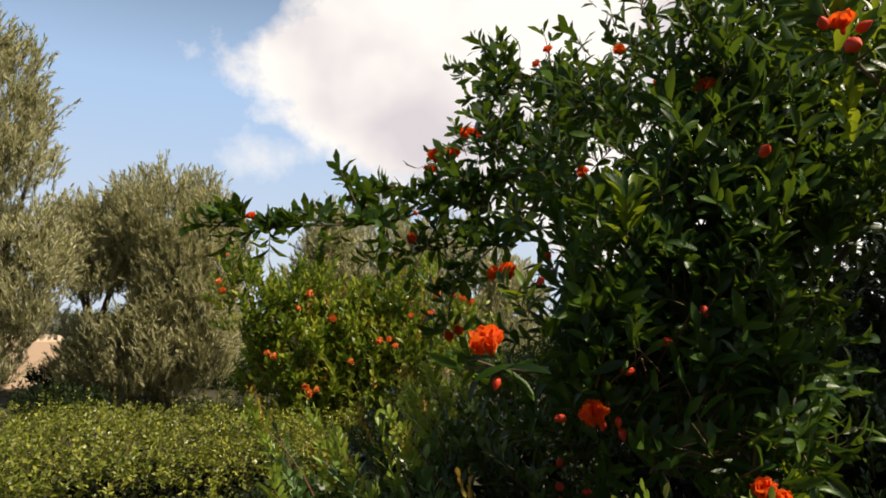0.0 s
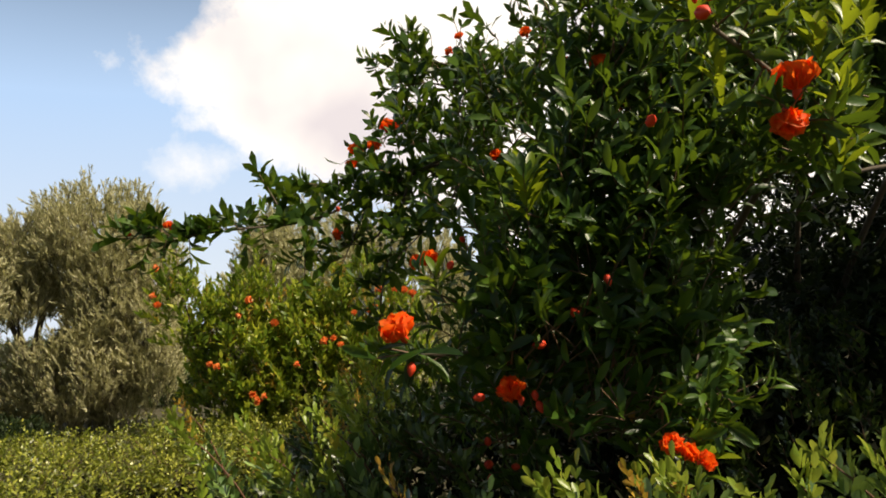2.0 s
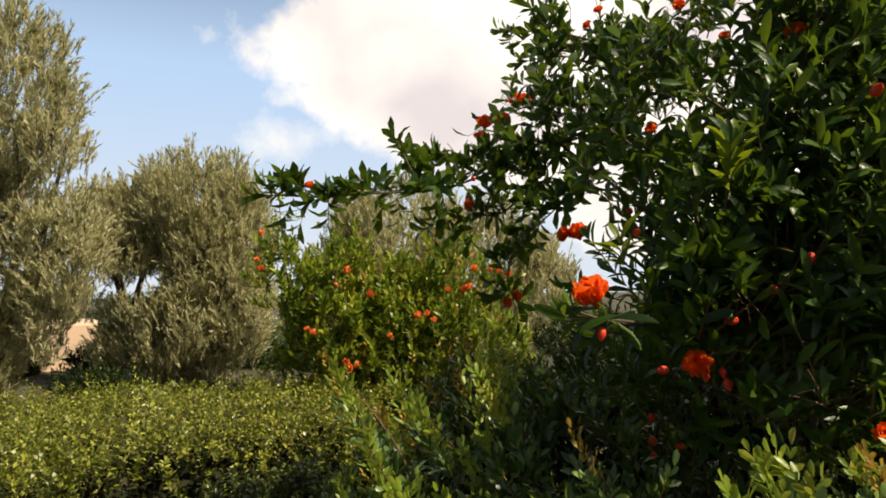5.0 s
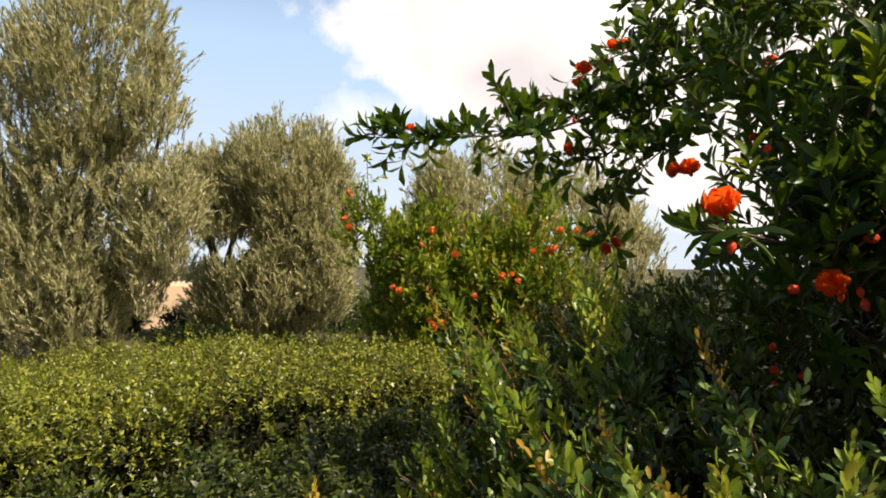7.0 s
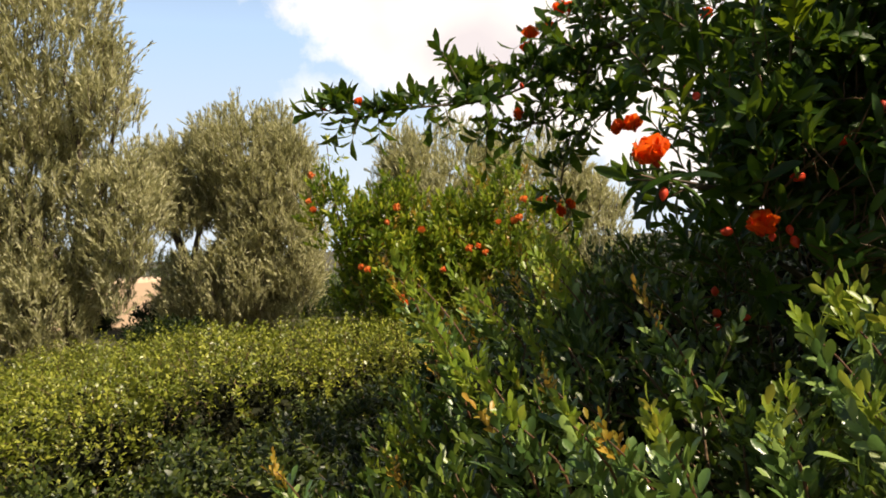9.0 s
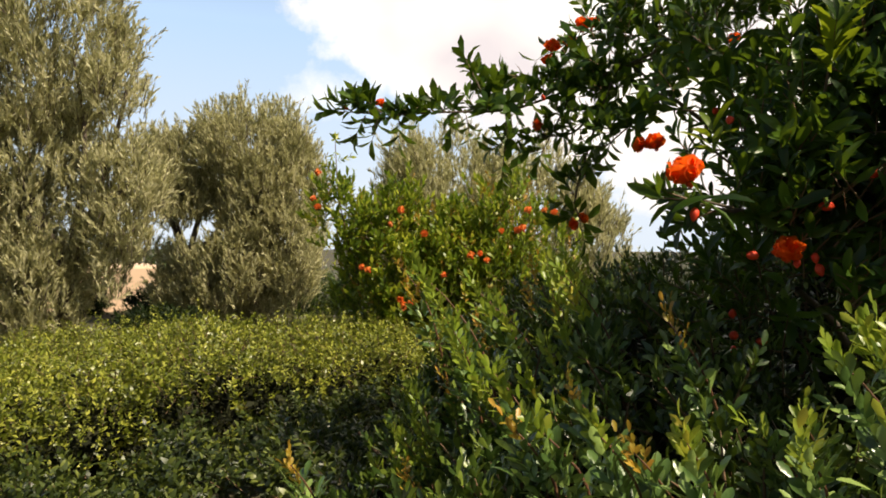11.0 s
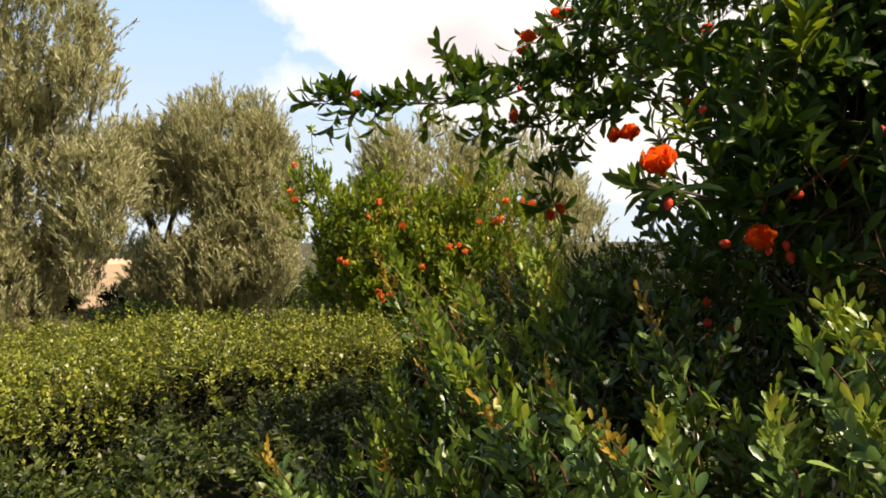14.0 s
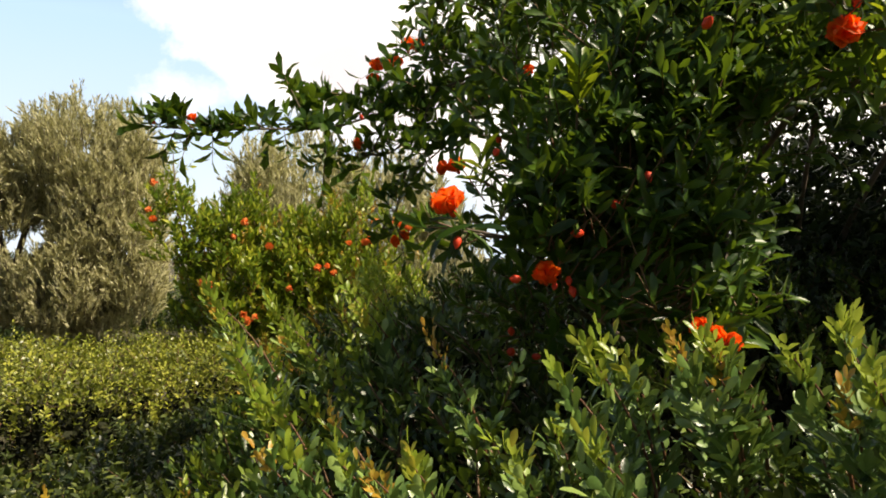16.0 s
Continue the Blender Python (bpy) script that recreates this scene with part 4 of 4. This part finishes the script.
BUDS += [((0.53, 1.38, 2.03), (0.2, -0.6, 0.4), 0.85), ((0.33, 1.48, 1.80), (-0.2, -0.7, 0.3), 0.8), ((0.52, 1.68, 2.14), (0.3, -0.6, 0.4), 0.85), ((0.44, 1.68, 2.07), (-0.3, -0.6, 0.4), 0.85)]


def make_pomegranate():
    rng = np.random.default_rng(51)
    t = thing("pomegranate_tree", "dark green pomegranate tree full of orange-red flowers", "tree")
    base = Vector((0.9, 2.5, -0.03))
    limb(t, "trunk", [base, (0.84, 2.42, 0.5), (0.75, 2.3, 1.0)], 0.055, 0.035, BARK, seed=1)
    limb(t, "trunk", [base + Vector((0.1, 0.1, 0)), (0.96, 2.6, 0.6), (0.85, 2.5, 1.3)], 0.032, 0.02, BARK, seed=2)
    limb(t, "trunk", [(1.45, 3.2, -0.03), (1.5, 3.15, 0.5), (1.55, 3.1, 1.1)], 0.04, 0.025, BARK, seed=3)
    lobes = [(0.33, 1.52, 1.72, 0.30, 0.25, 0.27), (0.47, 1.55, 1.97, 0.24, 0.26, 0.25), (0.46, 1.42, 1.50, 0.12, 0.16, 0.18), (0.30, 1.92, 2.08, 0.30, 0.3, 0.28)]
    lobes += [(0.70, 1.82, 2.36, 0.42, 0.4, 0.38), (0.0, 2.55, 2.21, 0.30, 0.22, 0.15), (0.22, 2.80, 2.50, 0.36, 0.25, 0.22), (0.72, 2.4, 2.72, 0.45, 0.4, 0.4)]
    # the lobes beyond x = 1.6 are unseen, added to shade what stands behind
    lobes += [(1.05, 2.2, 2.2, 0.36, 0.35, 0.36), (0.49, 1.5, 1.58, 0.14, 0.15, 0.26), (0.25, 1.5, 1.45, 0.2, 0.2, 0.15), (1.3, 2.1, 2.6, 0.5, 0.5, 0.6), (1.75, 1.95, 2.5, 0.5, 0.5, 0.5), (0.85, 1.35, 2.06, 0.12, 0.13, 0.12), (0.30, 2.05, 2.12, 0.22, 0.2, 0.12), (2.2, 2.4, 2.5, 0.6, 0.6, 0.5)]
    for i, l in enumerate(lobes):
        root = Vector((0.75, 2.3, 1.0)) if i % 2 == 0 else Vector((0.85, 2.5, 1.3))
        if l[0] > 1.2:
            root = Vector((1.55, 3.1, 1.1))
        mid = root.lerp(Vector(l[:3]), 0.5) + Vector((0, 0.05, 0.08))
        limb(t, "limb", [root - Vector((0, 0, 0.05)), mid, l[:3]], 0.016, 0.005, BARK, 8, 6, seed=i)
    # branches that show singly: along each stand leafy side shoots
    lines = [[(0.10, 2.5, 2.25), (-0.21, 2.48, 2.12), (-0.43, 2.39, 2.03), (-0.66, 2.30, 2.01), (-0.82, 2.22, 1.99), (-0.94, 2.16, 1.99)]]
    lines += [[(-0.05, 2.48, 2.2), (-0.13, 2.44, 1.98), (-0.20, 2.43, 1.73), (-0.19, 2.43, 1.65)], [(-0.2, 2.44, 2.12), (-0.31, 2.39, 1.89)], [(-0.44, 2.38, 2.03), (-0.45, 2.36, 1.87)]]
    lines += [[(0.3, 2.75, 2.5), (0.06, 2.64, 2.57), (-0.07, 2.58, 2.55)], [(0.22, 2.72, 2.55), (0.175, 2.75, 2.80)], [(0.28, 2.70, 2.60), (0.06, 2.72, 2.69), (-0.15, 2.74, 2.73)], [(0.05, 2.72, 2.69), (-0.06, 2.73, 2.79)], [(0.15, 2.58, 2.26), (-0.24, 2.56, 2.16), (-0.43, 2.55, 2.19)], [(0.25, 2.80, 2.42), (-0.09, 2.82, 2.44), (-0.29, 2.82, 2.36)], [(0.2, 2.8, 2.45), (-0.02, 2.92, 2.54), (-0.16, 2.92, 2.48)]]
    lines += [[(0.15, 2.48, 2.24), (0.08, 2.35, 2.05), (-0.02, 2.3, 1.95), (-0.1, 2.3, 1.88)], [(-0.5, 2.37, 2.02), (-0.56, 2.36, 2.15)], [(-0.1, 2.46, 2.1), (-0.2, 2.4, 1.95), (-0.33, 2.4, 1.93)]]
    lines2 = [[(0.3, 1.5, 1.62), (0.16, 1.36, 1.60), (0.06, 1.24, 1.60), (-0.01, 1.17, 1.61)], [(0.24, 1.4, 1.70), (0.22, 1.28, 1.76), (0.21, 1.21, 1.84)], [(0.55, 1.5, 1.85), (0.51, 1.28, 1.66), (0.47, 1.19, 1.52), (0.43, 1.17, 1.40)]]
    lines2 += [[(0.7, 1.2, 2.02), (0.53, 0.98, 2.02), (0.43, 0.86, 2.02), (0.38, 0.80, 2.04)], [(0.8, 1.35, 1.9), (0.72, 1.15, 1.92), (0.62, 1.06, 1.95)]]
    B, D, L = [], [], []
    for group, r in ((lines, 0.006), (lines2, 0.005)):
        for pts in group:
            limb(t, "branch", pts, r, 0.002, BARK, 12, 5)
            k = max(4, int(sum((Vector(b) - Vector(a)).length for a, b in zip(pts, pts[1:])) / 0.035))
            pl = smooth_line(pts, k + 1)
            w = unit(np.gradient(pl, axis=0))
            side = rng.normal(0, 1, pl.shape) + np.array([0, 0, 1.3 if len(pts) == 6 else 0.5])
            B.append(pl)
            D.append(w * 0.55 + unit(side) * 0.9)
            L.append(np.full(len(pl), 0.075))
            B.append(pl[-1:])
            D.append(w[-1:])
            L.append(np.full(1, 0.09))
    # leaves that hang from the long branch
    B.append(np.array([(-0.86, 2.19, 1.98), (-0.90, 2.17, 1.98), (-0.80, 2.23, 1.98), (-0.62, 2.31, 2.0), (-0.58, 2.32, 2.0)]))
    D.append(np.array([(-0.2, -0.2, -0.9), (-0.4, -0.1, -0.8), (0.1, -0.3, -0.9), (-0.2, -0.2, -0.9), (0.2, -0.2, -0.9)]))
    L.append(np.full(5, 0.09))
    n = 2500
    p, out = in_lobes(rng, lobes, n, 0.35, [0.5 if l[1] == 2.05 else 0.22 if l[2] > 2.3 and l[0] < 1.0 and l[1] < 2.7 else 0.5 if l[1] > 2.3 and l[0] < 0.75 else 0.3 if l[1] > 1.8 and l[0] < 0.75 else 0.4 if l[0] == 0.85 else 0.8 if l[0] == 1.05 else 0.9 if l[0] > 1.2 else 1.0 for l in lobes])
    B.append(p)
    D.append(out * 0.5 + np.array([-0.1, -0.15, 0.85]) + rng.normal(0, 0.38, p.shape))
    L.append(rng.uniform(0.08, 0.18, n))
    # outermost shoots on the open side, which stand clear of the crown's shade
    n = 640
    z = rng.uniform(1.42, 2.3, n)
    left = np.interp(z, [1.4, 1.5, 1.6, 1.75, 1.85, 2.3], [0.28, 0.16, 0.12, 0.14, 0.28, 0.36])
    x = left + (np.interp(z, [1.4, 1.65, 1.8, 2.0, 2.3], [0.42, 0.48, 0.58, 0.92, 1.10]) - left) * rng.uniform(0, 1, n)
    y = 1.18 + 0.30 * (z - 1.4) + 0.25 * np.abs(x - 0.35) + rng.uniform(-0.05, 0.12, n)
    B.append(np.stack([x, y, z], 1))
    D.append(np.array([[0.15, -0.55, 0.65]]) + rng.normal(0, 0.35, (n, 3)))
    L.append(rng.uniform(0.07, 0.13, n))
    B, D, L = np.concatenate(B), np.concatenate(D), np.concatenate(L)
    lp, ld, up, s, stem = sprays(rng, B, D, L, 10, 62, 22, 0.08, 0.18, lift=0.25)
    size = rng.uniform(0.038, 0.068, len(lp)) * np.where(lp[:, 1] < 1.0, 0.8, np.where(lp[:, 1] < 1.5, 0.95, 1.0))
    open_ = np.ones(len(lp), bool)
    mid = lp + ld * size[:, None] * 0.5
    # the flowers stand clear at the crown's outside, on its open side
    middle = np.array([0.55, 2.2, 1.9])
    az, el = math.radians(SUN_AZ), math.radians(SUN_EL)
    sunward = np.array([math.sin(az) * math.cos(el), math.cos(az) * math.cos(el), math.sin(el)])
    for f, wide in [(f[0], 0.014 if f[0][0] < -0.8 else 0.036 if f[0][1] < 2.7 else 0.075) for f in OPEN] + [(f[0], 0.012 if f[0][0] < -0.8 else 0.022) for f in BUDS]:
        f = np.array(f)
        way = unit(0.35 * unit(f - middle) + np.array([0.0, -1.0, -0.25]))
        along = np.clip((mid - f) @ way, 0.0, 0.45)
        open_ &= np.linalg.norm(mid - f - along[:, None] * way, axis=1) > wide
        if f[1] < 1.3 or f[1] > 2.7:                             # leaves cut along the sun's line, to light the foremost and the highest
            along = np.clip((mid - f) @ sunward, 0.0, 0.35)
            open_ &= np.linalg.norm(mid - f - along[:, None] * sunward, axis=1) > wide * 0.8
    # a dark hollow between the lowest flowers and the drooping spray
    hollow = (lp[:, 1] < 1.45) & (lp[:, 2] < 1.58) & (lp[:, 0] > 0.235) & (lp[:, 0] < 0.415)
    open_ &= ~hollow | (rng.uniform(0, 1, len(lp)) < 0.22)
    lp, ld, up, size = lp[open_], ld[open_], up[open_], size[open_]
    far = lp[:, 1] > 1.85
    half = (rng.uniform(0, 1, len(lp)) < 0.5) & ~far
    curled = ~half & ~far
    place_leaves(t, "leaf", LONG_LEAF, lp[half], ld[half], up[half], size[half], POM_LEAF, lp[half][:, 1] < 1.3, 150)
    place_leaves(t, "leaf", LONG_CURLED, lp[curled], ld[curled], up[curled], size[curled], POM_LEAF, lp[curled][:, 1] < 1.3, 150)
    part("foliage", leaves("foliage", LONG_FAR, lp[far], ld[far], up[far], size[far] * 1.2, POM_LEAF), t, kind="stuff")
    part("twig_mass", tubes("twig_mass", stem, np.array([0.0022, 0.0019, 0.0015, 0.0009]), TWIG, 3), t, kind="stuff")
    # bright young tufts, and high on the right tufts coloured to stand for sunlit leaves
    for tip in ((0.21, 1.20, 1.82), (0.215, 1.21, 1.84), (0.39, 0.82, 2.0), (0.71, 1.08, 1.93), (0.44, 1.18, 1.36), (0.53, 1.0, 2.03), (0.7, 1.1, 2.0), (0.47, 0.95, 1.93), (0.6, 1.2, 2.2), (0.74, 1.15, 1.85), (0.78, 1.2, 1.92), (0.50, 0.95, 2.05), (0.56, 0.95, 2.04), (0.68, 1.0, 2.02), (0.62, 0.98, 2.08), (0.80, 1.12, 2.06), (0.76, 1.05, 2.13), (0.70, 1.08, 2.17), (0.66, 1.02, 2.15), (0.84, 1.18, 2.12), (0.58, 1.02, 2.16)):
        lp, ld, up, s, _ = sprays(rng, np.array([tip]), np.array([[rng.uniform(-.2, .2), -0.15, 0.9]]), 0.07, 12, 55, 12, 0, 0.12)
        part("young_leaves", leaves("young_leaves", LONG_LEAF, lp, ld, up, rng.uniform(0.055, 0.080, 12) * (0.72 if tip[1] < 1.1 else 1.0), POM_YOUNG_SUNLIT), t, "bright yellow-green leaves in the young and sunlit colour")
    lp, ld, up, s, _ = sprays(rng, np.array([(0.04, 1.27, 1.70)]), np.array([[-0.1, -0.1, 0.9]]), 0.05, 8, 60, 20, 0, 0.15)
    part("young_leaves", leaves("young_leaves", LONG_LEAF, lp, ld, up, rng.uniform(0.05, 0.072, 8), POM_YOUNG_SUNLIT), t, "bright yellow-green leaves in the young and sunlit colour")
    limb(t, "branch", [(0.25, 1.45, 1.62), (0.13, 1.34, 1.66), (0.04, 1.27, 1.71)], 0.004, 0.002, BARK, 6, 5)
    # long leaves spread under the foremost flower
    ways = np.array([(-1, -0.2, 0.12), (-0.9, -0.25, -0.2), (-0.55, -0.3, -0.75), (-0.2, -0.3, -0.9), (0.85, -0.3, 0.1), (0.7, -0.3, -0.45), (-0.5, -0.2, 0.6)])
    spots = np.array([[0.0, 1.15, 1.615]]) + rng.normal(0, 0.008, (7, 3))
    part("leaf_whorl", leaves("leaf_whorl", LONG_LEAF, spots, ways, np.array([[0, -0.35, 1.0]]) + rng.normal(0, 0.12, (7, 3)), rng.uniform(0.062, 0.08, 7), POM_LEAF), t)
    limb(t, "branch", [(0.2, 1.42, 1.6), (0.09, 1.25, 1.6), (0.0, 1.15, 1.612)], 0.004, 0.002, BARK, 6, 5)
    limb(t, "branch", [(0.95, 1.5, 1.90), (1.05, 1.52, 1.915), (1.3, 1.7, 1.94), (1.5, 2.2, 2.0)], 0.004, 0.009, BARK, 9, 6)
    # heavy drooping spray with long recurved leaves
    droop = smooth_line([(0.53, 1.34, 1.72), (0.51, 1.25, 1.62), (0.48, 1.19, 1.52), (0.44, 1.17, 1.42)], 13)
    sp_ = np.repeat(droop, 2, axis=0)
    way = np.tile(np.array([[0.85, -0.3, 0.15], [-0.75, -0.45, 0.1]]), (13, 1)) + rng.normal(0, 0.2, (26, 3))
    part("drooping_leaves", leaves("drooping_leaves", LONG_CURLED, sp_, way, np.array([[0, -0.2, 1.0]]) + rng.normal(0, 0.2, (26, 3)), rng.uniform(0.048, 0.064, 26), POM_LEAF, 1.3), t)
    part("dry_leaf", leaves("dry_leaf", LONG_CURLED, np.array([[0.385, 1.33, 1.48]]), np.array([[0.1, -0.1, -1.0]]), np.array([[0.2, -1.0, 0]]), np.array([0.05]), DRY_LEAF), t, "withered brown leaf")
    for i, (sp, way, big) in enumerate(OPEN):
        flower(t, sp, way, big, i)
    for sp, way, big in BUDS:
        bud(t, sp, way, big * 0.85)


make_pomegranate()
